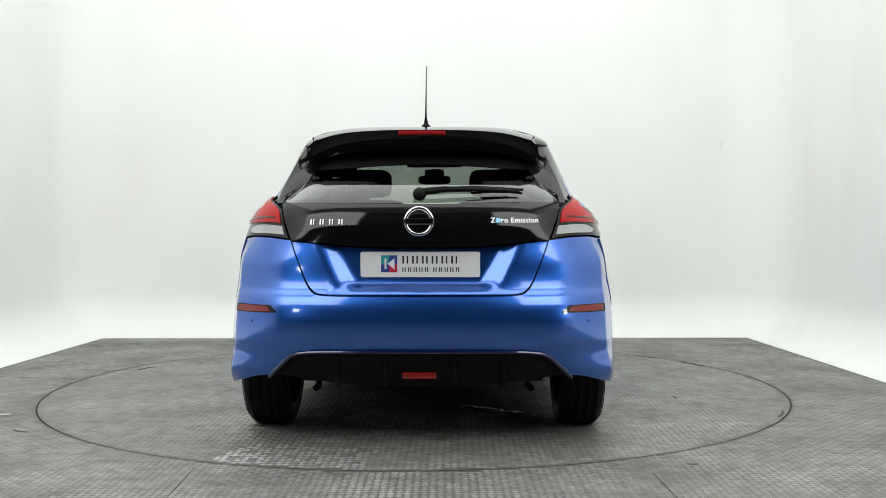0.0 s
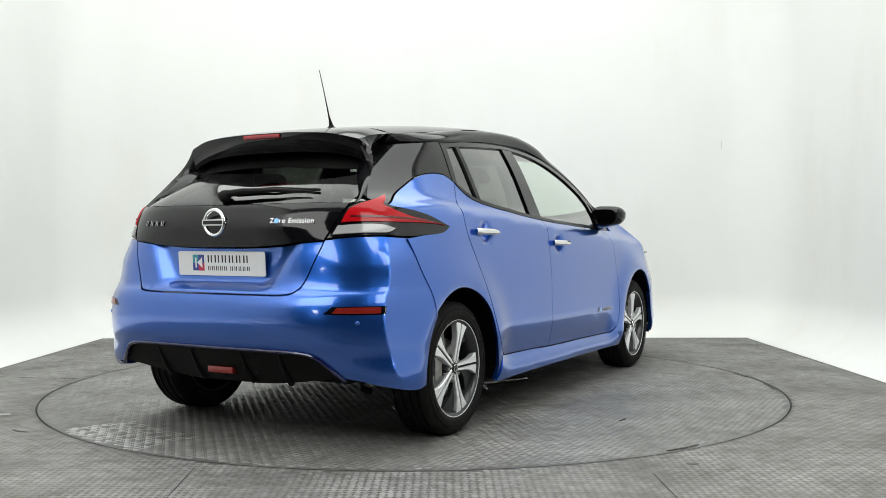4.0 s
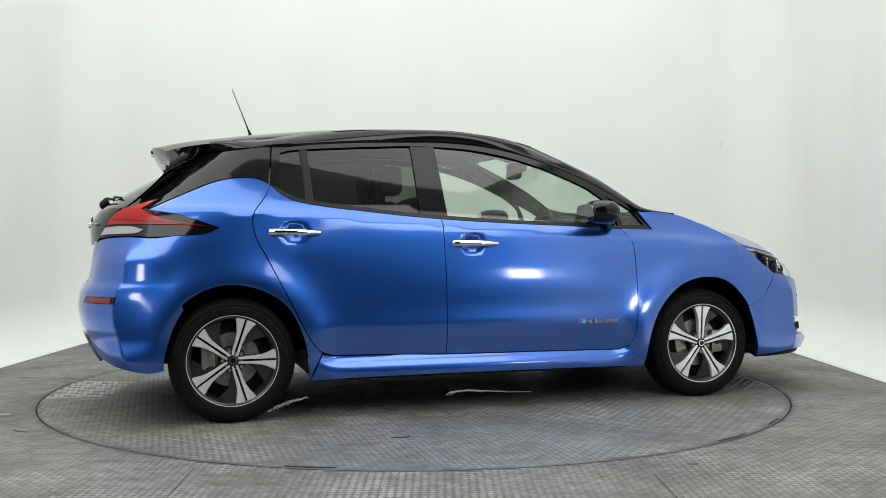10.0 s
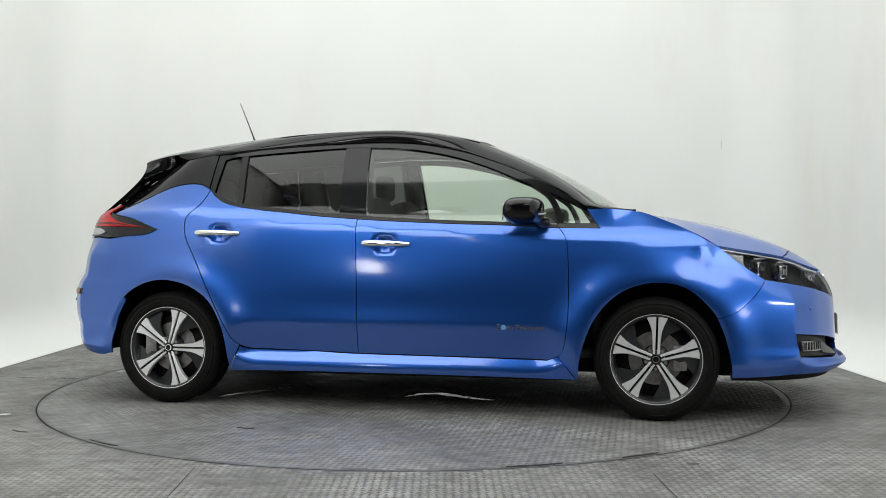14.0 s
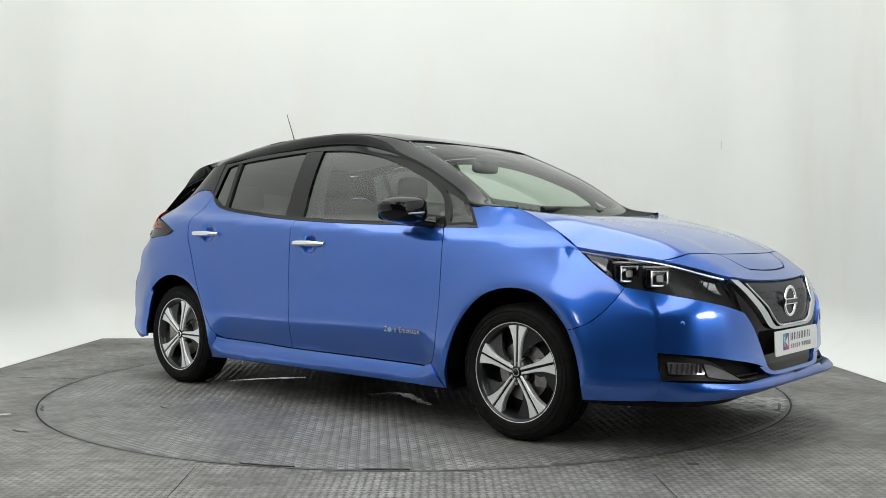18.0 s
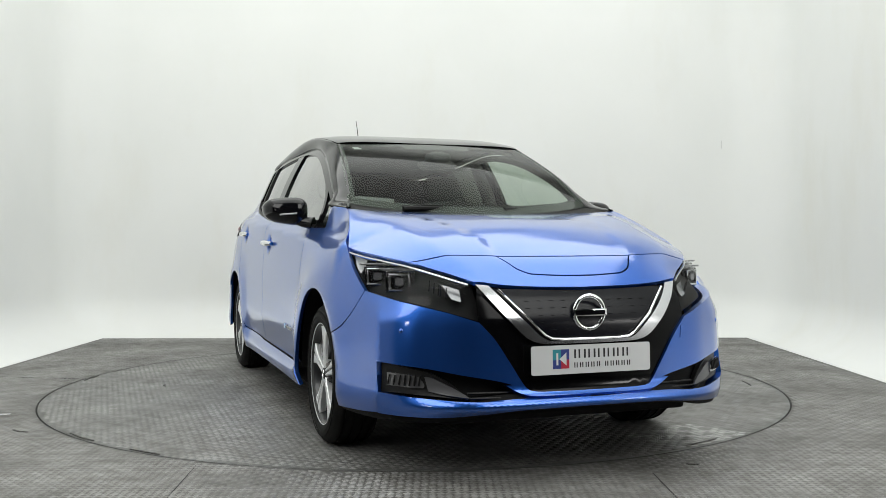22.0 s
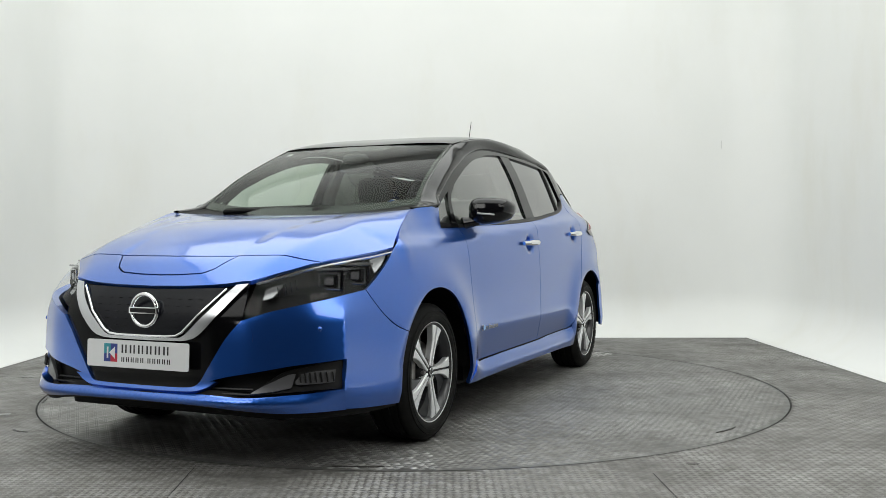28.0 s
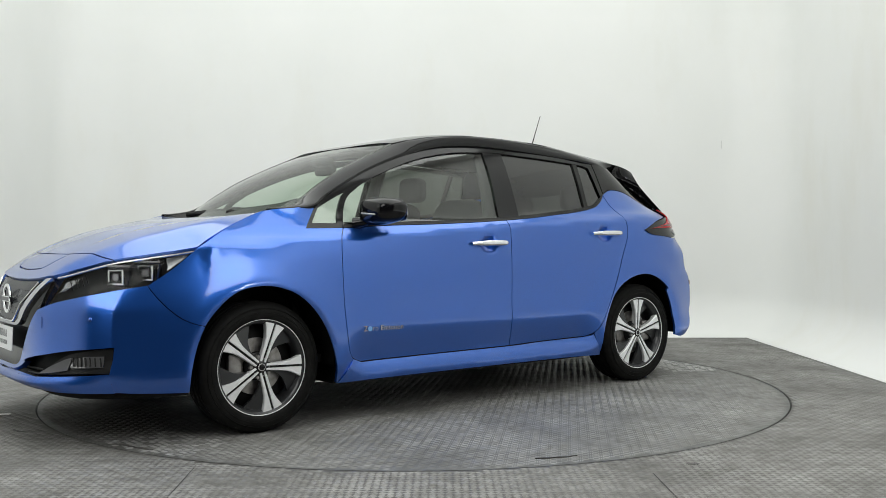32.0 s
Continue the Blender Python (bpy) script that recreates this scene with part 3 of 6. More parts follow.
# ---- the car: panels ----
def inset(poly, d):
    n = len(poly)
    area = sum(poly[i][0] * poly[(i + 1) % n][1] - poly[(i + 1) % n][0] * poly[i][1] for i in range(n))
    sg = 1 if area > 0 else -1
    out = []
    for i in range(n):
        a, b, c = Vector(poly[i - 1]), Vector(poly[i]), Vector(poly[(i + 1) % n])
        u, v = (b - a), (c - b)
        if u.length < 1e-7 or v.length < 1e-7:
            out.append(tuple(b))
            continue
        u.normalize(), v.normalize()
        m = Vector((-u.y - v.y, u.x + v.x))
        m = m.normalized() if m.length > 1e-4 else Vector((-u.y, u.x))
        k = min(1 / max(m.dot(Vector((-u.y, u.x))), 0.35), 2.0)
        out.append(tuple(b + sg * d * k * m))
    return out


def dense(poly, step):
    out = []
    n = len(poly)
    for i in range(n):
        a, b = Vector(poly[i]), Vector(poly[(i + 1) % n])
        if (b - a).length < 1e-6:
            continue
        k = max(1, int((b - a).length / step))
        out += [tuple(a.lerp(b, j / k)) for j in range(k)]
    return out


def inside(poly, x, y):
    c = False
    n = len(poly)
    j = n - 1
    for i in range(n):
        xi, yi = poly[i]
        xj, yj = poly[j]
        if (yi > y) != (yj > y) and x < (xj - xi) * (y - yi) / (yj - yi) + xi:
            c = not c
        j = i
    return c


def patch(name, runs, f, mat, parent, label="", step=0.035, gap=0.003, depth=0.018, aspect=1.0, centre=(0, 0, 0.6), flip=False, ridges=()):
    """A panel: the outline, in runs of smooth points in its own flat domain, is filled with a fine net and laid on f(u, v)."""
    from mathutils.geometry import delaunay_2d_cdt
    poly = []
    for r in runs:
        for q in spline(r, step):
            if not poly or (Vector(q) - Vector(poly[-1])).length > step * 0.12:
                poly.append(q)
    if (Vector(poly[0]) - Vector(poly[-1])).length < step * 0.2:
        poly.pop()
    poly = dense(inset(poly, gap), step)
    nb = len(poly)
    u0, u1 = min(p[0] for p in poly), max(p[0] for p in poly)
    v0, v1 = min(p[1] for p in poly), max(p[1] for p in poly)
    pts = [Vector(p) for p in poly]
    su, sv = step, step * aspect
    edges = []
    for q, lo, hi in ridges:
        n = int((hi - lo) / (sv * 0.6))
        line = [(q, lo + (hi - lo) * k / n) for k in range(n + 1)]
        line = [p for p in line if inside(poly, *p) and min(math.hypot(p[0] - r[0], p[1] - r[1]) for r in poly) > step * 0.3]
        edges += [(len(pts) + k, len(pts) + k + 1) for k in range(len(line) - 1) if line[k + 1][1] - line[k][1] < sv]
        pts += [Vector(p) for p in line]
    arr = np.array([tuple(p) for p in pts])
    row, v = 0, v0 + sv * 0.5
    while v < v1:
        u = u0 + su * (0.25 + 0.5 * (row % 2))
        while u < u1:
            if inside(poly, u, v):
                dd = np.min(((arr[:, 0] - u) / su) ** 2 + ((arr[:, 1] - v) / sv) ** 2)
                if dd > 0.2:
                    pts.append(Vector((u, v)))
            u += su
        v += sv
        row += 1
    V, E, F = delaunay_2d_cdt(pts, edges, [list(range(nb))], 1, 1e-6)[:3]
    e = 0.0015
    co, nr = [], []
    mid = Vector(centre)
    for q in V:
        a = Vector(f(q.x, q.y))
        du = Vector(f(q.x + e, q.y)) - Vector(f(q.x - e, q.y))
        dv = Vector(f(q.x, q.y + e)) - Vector(f(q.x, q.y - e))
        n = du.cross(dv)
        n = n.normalized() if n.length > 1e-12 else Vector((0, 0, 1))
        way = a - Vector((min(max(a.x, -1.0), 1.0) * 0.8, mid.y, mid.z)) if centre == (0, 0, 0.6) else a - mid
        if n.dot(way) < 0:
            n = -n
        if flip:
            n = -n
        co.append(a)
        nr.append(n)
    faces, count = [], {}
    for t in F:
        t = list(t)
        a, b, c = co[t[0]], co[t[1]], co[t[2]]
        if (b - a).cross(c - a).dot(nr[t[0]]) < 0:
            t.reverse()
        faces.append(tuple(t))
        for i in range(len(t)):
            count[(t[i], t[(i + 1) % len(t)])] = 1
    if depth:
        for (a, b) in [k for k in count if (k[1], k[0]) not in count]:
            i = len(co)
            side = (co[b] - co[a]).cross(nr[a])
            side = side.normalized() if side.length > 1e-9 else nr[a]
            co += [co[a].copy(), co[b].copy(), co[b] - nr[b] * depth, co[a] - nr[a] * depth]
            nr += [side] * 4
            faces.append((i + 1, i, i + 3, i + 2))
    return part(name, mesh_of(name, co, faces, mat, True, nr), mat, parent, label)


def strip(name, A, B, mat, parent, label="", nu=24, nv=8, bulge=0.0, out=(0, 0, 1), thick=0.0, smooth=True):
    """A skin between two curves in space, with an outward bulge."""
    a, b = spline(A, 0.03), spline(B, 0.03)

    def at(c, t):
        L = [0.0]
        for p, q in zip(c, c[1:]):
            L.append(L[-1] + (Vector(q) - Vector(p)).length)
        w = t * L[-1]
        i = min(max([k for k in range(len(L)) if L[k] <= w + 1e-9]), len(c) - 2)
        return Vector(c[i]).lerp(Vector(c[i + 1]), (w - L[i]) / max(L[i + 1] - L[i], 1e-9))
    o = Vector(out).normalized()
    verts = []
    for j in range(nv + 1):
        for i in range(nu + 1):
            t, s = i / nu, j / nv
            verts.append(at(a, t).lerp(at(b, t), s) + o * bulge * 4 * s * (1 - s))
    faces = []
    for j in range(nv):
        for i in range(nu):
            k = j * (nu + 1) + i
            q = (k, k + 1, k + nu + 2, k + nu + 1)
            n = (verts[q[1]] - verts[q[0]]).cross(verts[q[3]] - verts[q[0]])
            if n.length < 1e-10:
                n = (verts[q[2]] - verts[q[1]]).cross(verts[q[3]] - verts[q[1]])
            faces.append(q if n.dot(o) > 0 else q[::-1])
    ob = part(name, mesh_of(name, verts, faces, mat, smooth), mat, parent, label)
    if thick:
        mod = ob.modifiers.new("solid", "SOLIDIFY")
        mod.thickness, mod.offset = thick, -1
    return ob


CAR_X, CAR_Y = 0.1213, -0.0919
car = empty("car", pose(TABLE_X, TABLE_Y, 0, 0, 0, 89.03) @ pose(CAR_X, CAR_Y, 0), "blue five-door electric hatchback with black roof on a turntable", "car")

BELT = [(0.853, 0.988), (0.586, 1.003), (0.281, 1.013), (-0.026, 1.027), (-0.240, 1.040)]
BELT_R = [(-0.240, 1.040), (-0.334, 1.047), (-0.488, 1.060), (-0.643, 1.077), (-0.80, 1.093), (-0.94, 1.112)]
KICK = [(-0.94, 1.112), (-1.027, 1.132), (-1.075, 1.154), (-1.118, 1.185), (-1.144, 1.214)]
DOOR_M = [(-0.240, 1.040), (-0.236, 0.878), (-0.229, 0.695), (-0.226, 0.5), (-0.225, 0.310)]
DOOR_R = [(-1.144, 1.214), (-1.180, 1.144), (-1.236, 1.073), (-1.249, 1.012), (-1.233, 0.935), (-1.177, 0.828), (-1.099, 0.674), (-1.006, 0.491), (-0.944, 0.383), (-0.90, 0.345), (-0.84, 0.325)]
DOOR_F = [(0.80, 0.301), (0.857, 0.323), (0.886, 0.369), (0.907, 0.52), (0.910, 0.70), (0.899, 0.912), (0.853, 0.988)]
ARCH_F = [(0.955, 0.202), (0.972, 0.327), (1.003, 0.432), (1.047, 0.523), (1.121, 0.613), (1.21, 0.674), (1.329, 0.705), (1.447, 0.697), (1.536, 0.655), (1.62, 0.572), (1.648, 0.53)]
ARCH_R = [(-0.966, 0.202), (-0.98, 0.325), (-1.004, 0.432), (-1.06, 0.554), (-1.137, 0.63), (-1.246, 0.681), (-1.376, 0.699), (-1.494, 0.671), (-1.587, 0.612), (-1.612, 0.580)]
FB_LINE = [(1.648, 0.53), (1.70, 0.545), (1.752, 0.57), (1.81, 0.62), (1.86, 0.68), (1.885, 0.722)]
RB_LINE = [(-1.612, 0.580), (-1.640, 0.70), (-1.70, 0.815), (-1.743, 0.933)]
GLASS_TOP = [(-1.085, 1.388), (-1.0, 1.406), (-0.677, 1.430), (-0.389, 1.446), (-0.242, 1.447), (-0.038, 1.438), (0.12, 1.416), (0.279, 1.381), (0.437, 1.330), (0.532, 1.292), (0.626, 1.251), (0.705, 1.213)]
DITCH = [(-1.45, 1.385), (-1.172, 1.420), (-0.847, 1.445), (-0.523, 1.464), (-0.201, 1.474), (0.055, 1.461), (0.279, 1.419), (0.438, 1.371), (0.629, 1.298), (0.819, 1.203), (0.985, 1.105)]


def part_of(pts, a, b):
    """The piece of an x-ordered run between two x."""
    c = curve(*sorted(pts))
    n = 12
    return [(a + (b - a) * k / n, c(a + (b - a) * k / n)) for k in range(n + 1)]


def flank(sg):
    """All skins of one side of the body."""
    def side(u, v):
        return Vector((u, sg * ybody(u, v), v))

    def wing(u, v):
        return Vector((u, sg * fender_y(u, v), v))

    def glassy(u, v):
        return Vector((u, sg * (ybody(u, v) - 0.012), v))

    def proud(u, v):
        return Vector((u, sg * (ybody(u, v) + 0.004), v))

    front = patch("front_door", [DOOR_F, BELT, DOOR_M, [(-0.225, 0.310), (0.3, 0.306), (0.80, 0.301)]], side, BLUE, car, "blue painted front door", 0.026, 0.0022)
    rear = patch("rear_door", [BELT_R, KICK, DOOR_R, [(-0.84, 0.325), (-0.47, 0.318), (-0.225, 0.310)], DOOR_M[::-1]], side, BLUE, car, "blue painted rear door", 0.026, 0.0022)
    top_edge = [(x, bonnet_z(x, BONNET_EDGE(x))) for x in (1.653, 1.5, 1.38, 1.25, 1.12, 0.985)]
    patch("front_wing", [ARCH_F, FB_LINE, [(1.885, 0.722), (1.776, 0.795), (1.653, top_edge[0][1])], top_edge, [top_edge[-1], (1.065, 0.985)], [(1.065, 0.985), (0.853, 0.988)],
                         DOOR_F[::-1][:-1] + [(0.857, 0.323)], [(0.857, 0.323), (0.87, 0.30), (0.955, 0.202)]], wing, BLUE, car, "blue painted front wing", 0.03, 0.0018)
    patch("rear_quarter_panel", [ARCH_R, RB_LINE, [(-1.743, 0.933), (-1.60, 0.952), (-1.50, 0.96), (-1.425, 0.988)], [(-1.425, 0.988), (-1.582, 1.045), (-1.70, 1.068), (-1.76, 1.078)],
                                 [(-1.76, 1.078), (-1.65, 1.132), (-1.547, 1.178), (-1.46, 1.216), (-1.388, 1.238), (-1.308, 1.250), (-1.215, 1.247), (-1.144, 1.214)],
                                 DOOR_R[:-1] + [(-0.90, 0.345)], [(-0.90, 0.345), (-0.966, 0.202)]], side, BLUE, car, "blue painted rear quarter panel")
    patch("sill", [[(-0.964, 0.200), (-0.90, 0.342)], [(-0.90, 0.342), (-0.84, 0.325), (-0.47, 0.318), (-0.225, 0.310), (0.3, 0.306), (0.80, 0.301)], [(0.80, 0.301), (0.857, 0.323)],
                   [(0.857, 0.323), (0.953, 0.202)], [(0.953, 0.202), (0.5, 0.206), (0, 0.207), (-0.6, 0.206), (-0.964, 0.200)]],
          lambda u, v: Vector((u, sg * (ybody(u, v) + (tuck(u, v) + 0.012 * ramp(-0.97, -0.84, u) * ramp(0.96, 0.85, u)) * ramp(0.335, 0.235, v)), v)), BLUE, car, "blue sill panel below the doors")
    # window frames and panes
    patch("belt_trim", [BELT, BELT_R, KICK, [(-1.144, 1.214), (-1.10, 1.19), (-1.05, 1.163), (-1.0, 1.144), (-0.94, 1.132)],
                        [(-0.94, 1.132), (-0.80, 1.112), (-0.643, 1.096), (-0.488, 1.079), (-0.334, 1.066), (-0.240, 1.059)], [(-0.240, 1.059), (-0.026, 1.045), (0.281, 1.031), (0.586, 1.020), (0.853, 1.005)]],
          proud, BLACK_TRIM, car, "satin black waist trim strip", 0.012, 0.0005)
    patch("window_surround", [[(-1.128, 1.424)] + DITCH[2:], [(0.985, 1.105), (0.962, 1.094)], [(0.962, 1.094), (0.90, 1.128), (0.81, 1.172), (0.705, 1.213)],
                              GLASS_TOP[::-1], [(-1.085, 1.388), (-1.102, 1.29), (-1.118, 1.192)], [(-1.118, 1.192), (-1.150, 1.216)], [(-1.150, 1.216), (-1.142, 1.30), (-1.128, 1.424)]],
          side, GLOSS_BLACK, car, "gloss black frame round the side windows", 0.02, 0.001)
    patch("door_pillar", [part_of(GLASS_TOP, -0.365, -0.222)] + [[(-0.222, 1.446), (-0.212, 1.25), (-0.195, 1.039)], [(-0.195, 1.039), (-0.24, 1.042), (-0.355, 1.05)], [(-0.355, 1.05), (-0.36, 1.25), (-0.365, 1.447)]],
          side, GLOSS_BLACK, car, "gloss black door pillar", 0.02, 0.001)
    patch("window_divider", [part_of(GLASS_TOP, -0.985, -0.945)] + [[(-0.945, 1.41), (-0.93, 1.115)], [(-0.93, 1.115), (-0.965, 1.12)], [(-0.965, 1.12), (-0.985, 1.405)]],
          side, BLACK_TRIM, car, "black bar between the rear panes", 0.015, 0.001)
    patch("front_window", [part_of(GLASS_TOP, -0.217, 0.70), [(0.70, 1.217), (0.78, 1.15), (0.85, 1.0)], [(0.85, 1.0)] + BELT[1:-1] + [(-0.19, 1.038)], [(-0.19, 1.038), (-0.207, 1.25), (-0.217, 1.446)]],
          glassy, CLEAR, front, "clear green-tinted side window", 0.05, -0.004, 0)
    patch("rear_window", [part_of(GLASS_TOP, -0.94, -0.37), [(-0.37, 1.445), (-0.36, 1.25), (-0.36, 1.05)], BELT_R[1:-1] + [(-0.92, 1.11)], [(-0.92, 1.11), (-0.94, 1.41)]],
          glassy, TINTED, rear, "dark privacy glass of the rear door", 0.05, -0.004, 0)
    patch("quarter_window", [part_of(GLASS_TOP, -1.085, -0.99), [(-0.99, 1.406), (-0.97, 1.118)], [(-0.97, 1.118), (-1.03, 1.133), (-1.075, 1.154), (-1.118, 1.187)], [(-1.118, 1.187), (-1.102, 1.29), (-1.085, 1.388)]],
          glassy, TINTED, rear, "small dark quarter window", 0.04, -0.004, 0)
    patch("front_quarter_pane", [[(0.862, 1.0), (1.05, 0.996)], [(1.05, 0.996), (0.985, 1.098)], [(0.985, 1.098), (0.90, 1.130), (0.80, 1.178)], [(0.80, 1.178), (0.845, 1.07), (0.872, 1.0)]],
          glassy, CLEAR, car, "small fixed pane ahead of the front window", 0.03, -0.004, 0)
    patch("front_divider", [[(0.70, 1.213), (0.785, 1.150), (0.828, 1.07), (0.850, 0.99)], [(0.850, 0.99), (0.885, 0.99)], [(0.885, 0.99), (0.862, 1.075), (0.815, 1.160), (0.74, 1.222)], [(0.74, 1.222), (0.70, 1.213)]],
          side, GLOSS_BLACK, car, "black bar ahead of the front window", 0.015, 0.0005)
    patch("pane_frame", [[(0.86, 0.988), (1.067, 0.985)], [(1.067, 0.985), (0.985, 1.105)], [(0.985, 1.105), (0.965, 1.095)], [(0.965, 1.095), (1.02, 1.012)], [(1.02, 1.012), (0.86, 1.012)], [(0.86, 1.012), (0.86, 0.988)]],
          side, GLOSS_BLACK, car, "black frame of the small pane", 0.015, 0.0005)
    # black rear pillar skin between the blue quarter and the roof
    patch("rear_pillar", [[(-1.156, 1.220), (-1.215, 1.249), (-1.308, 1.252), (-1.388, 1.240), (-1.46, 1.218), (-1.547, 1.180), (-1.65, 1.134), (-1.76, 1.080)],
                          [(-1.76, 1.080), (-1.80, 1.11), (-1.79, 1.14)], [(-1.79, 1.14), (-1.66, 1.25), (-1.54, 1.33), (-1.45, 1.385)], [(-1.45, 1.385), (-1.3, 1.402), (-1.135, 1.424)], [(-1.135, 1.424), (-1.148, 1.30), (-1.156, 1.220)]],
          side, GLOSS_BLACK, car, "gloss black rear pillar", 0.03, 0.001)


def top_skins():
    def bonnet(u, v):
        return Vector((u, v, bonnet_z(u, v)))

    def roof(u, v):
        return Vector((u, v, roof_z(u, v)))
    edge = [(x, BONNET_EDGE(x)) for x in (1.255, 1.31, 1.38, 1.5, 1.653)]
    fore = [(x, BONNET_EDGE(x)) for x in (1.653, 1.76, 1.88, 1.985)]
    lip = [(1.985, BONNET_EDGE(1.985)), (2.012, 0.585), (2.034, 0.513), (2.056, 0.42), (2.076, 0.31), (2.094, 0.15), (2.10, 0.0)]
    half = [edge, fore, lip]
    cowl = [(1.255, BONNET_EDGE(1.255)), (1.252, 0.55), (1.25, 0.3), (1.25, 0.0)]
    patch("bonnet", half + [[(x, -y) for x, y in r[::-1]] for r in half[::-1]] + [[(x, -y) for x, y in cowl]] + [cowl[::-1]], bonnet, BLUE, car, "blue painted bonnet", 0.04)
    nose = [lip[0], (2.05, BONNET_EDGE(2.05)), (2.12, BONNET_EDGE(2.12)), (2.198, 0.454)]
    brow = [(2.198, 0.454), (2.226, 0.36), (2.242, 0.2), (2.248, 0.0)]
    lid_side = [(2.077, 0.307), (2.11, 0.285), (2.16, 0.252), (2.186, 0.205)]
    lid_front = [(2.186, 0.205), (2.196, 0.1), (2.199, 0.0)]
    sides = lip[:4] + [(2.077, 0.307)]
    patch("nose_panel", [nose, brow] + [[(x, -y) for x, y in brow[::-1]], [(x, -y) for x, y in nose[::-1]]] + [[(x, -y) for x, y in sides], [(x, -y) for x, y in lid_side], [(x, -y) for x, y in lid_front]]
          + [lid_front[::-1], lid_side[::-1], sides[::-1]], bonnet, BLUE, car, "blue nose panel ahead of the bonnet", 0.03)
    patch("charge_flap", [lid_side, lid_front, [(x, -y) for x, y in lid_front[::-1]], [(x, -y) for x, y in lid_side[::-1]], [(2.077, -0.307), (2.095, -0.15), (2.101, 0), (2.095, 0.15), (2.077, 0.307)]], bonnet, BLUE, car, "blue charging port flap", 0.03)
    rail = [(x, roof_half(x)) for x in (-1.44, -1.2, -0.85, -0.5, -0.2, 0.06, 0.28, 0.395)]
    head = [(0.395, roof_half(0.395)), (0.416, 0.4), (0.428, 0.2), (0.432, 0.0)]
    patch("roof", [rail, head, [(x, -y) for x, y in head[::-1]], [(x, -y) for x, y in rail[::-1]], [(-1.44, -roof_half(-1.44)), (-1.46, 0), (-1.44, roof_half(-1.44))]],
          roof, GLOSS_BLACK, car, "gloss black painted roof", 0.05)


ROOF_HALF = curve((-1.75, 0.50), (-1.44, 0.545), (-0.85, 0.585), (-0.2, 0.592), (0.28, 0.572), (0.40, 0.555))


def roof_half(x):
    return ROOF_HALF(x)


def screen_edge(t):
    """Side edge of the windscreen, from the roof (0) to the bonnet (1)."""
    a = spline([(0.39, 0.558, 1.468), (0.6, 0.586, 1.378), (0.8, 0.618, 1.280), (0.97, 0.645, 1.172), (1.06, 0.662, 1.108)], 0.02)
    return Vector(a[min(int(t * (len(a) - 1)), len(a) - 1)])


def screen_at(s, t, drop=0.0):
    """A point of the windscreen: s across from -1 to 1, t down from 0 to 1."""
    top_c, base_c = Vector((0.428, 0, 1.476)), Vector((1.235, 0, 1.052))
    e = screen_edge(t)
    up = Vector((0.45, 0, 0.88))
    c = top_c.lerp(base_c, t) + up * (0.043 * 4 * t * (1 - t) - drop)
    return Vector((c.x + (e.x - c.x) * abs(s) ** 2.1, e.y * s, c.z + (e.z - c.z - drop) * abs(s) ** 2.1))


def screen_skin(name, side, t0, t1, mat, label, parent, drop=0.0, rows=14, n=20):
    """A piece of the windscreen between two heights; side(t) gives its left and right s."""
    verts = []
    for j in range(rows + 1):
        t = t0 + (t1 - t0) * j / rows
        a, b = side(t)
        verts += [screen_at(a + (b - a) * i / n, t, drop) for i in range(n + 1)]
    faces = [(j * (n + 1) + i, j * (n + 1) + i + 1, (j + 1) * (n + 1) + i + 1, (j + 1) * (n + 1) + i)[::-1] for j in range(rows) for i in range(n)]
    return part(name, mesh_of(name, verts, faces, mat, True), mat, parent, label)


def screens():
    ws = screen_skin("windscreen", lambda t: (-1, 1), 0, 1, SCREEN, "clear laminated windscreen", car)
    screen_skin("upper_border", lambda t: (-0.99, 0.99), 0.0, 0.035, BLACK_TRIM, "black printed border of the windscreen", ws, 0.004, 2)
    screen_skin("lower_border", lambda t: (-0.99, 0.99), 0.93, 1.0, BLACK_TRIM, "black printed border of the windscreen", ws, 0.004, 3)
    screen_skin("sensor_border", lambda t: (-0.36 + 0.5 * max(t - 0.06, 0), 0.36 - 0.5 * max(t - 0.06, 0)), 0.035, 0.125, BLACK_TRIM, "black printed patch round the sensor", ws, 0.004, 4)
    for a, b, t0, t1 in ((-0.86, -0.80, 0.105, 0.113), (-0.85, -0.78, 0.128, 0.140)):
        screen_skin("sticker", lambda t: (a, b), t0, t1, PLATE_WHITE, "small white sticker", ws, 0.003, 1, 4)
    for q in (1, -1):
        screen_skin("side_border", lambda t: (q * 0.95, q * 0.998), 0.035, 0.93, BLACK_TRIM, "black printed border of the windscreen", ws, 0.004, 14, 2)
    for sg in (1, -1):
        A = [(x, sg * roof_half(x), roof_z(x, roof_half(x))) for x in (-1.45, -1.2, -0.85, -0.5, -0.2, 0.06, 0.26)]
        A += [(v.x, sg * (v.y - 0.014), v.z + 0.005) for v in (screen_edge(k / 8) for k in range(9))] + [(1.15, sg * 0.672, 1.088), (1.242, sg * 0.698, 1.076)]
        B = [(x, sg * (ybody(x, z) + 0.002), z) for x, z in DITCH[:7] + [(0.438, 1.371), (0.629, 1.298), (0.819, 1.203), (0.92, 1.145)]]
        B += [(x, sg * (BONNET_EDGE(x) - 0.003), EDGE_Z(x) + 0.001) for x in (1.0, 1.12, 1.25)]
        strip("side_rail", A, B, GLOSS_BLACK, car, "gloss black roof rail and windscreen pillar", 110, 6, 0.011, (0.1, sg, 0.7), 0.02)



for sign in (1, -1):
    flank(sign)
top_skins()
screens()


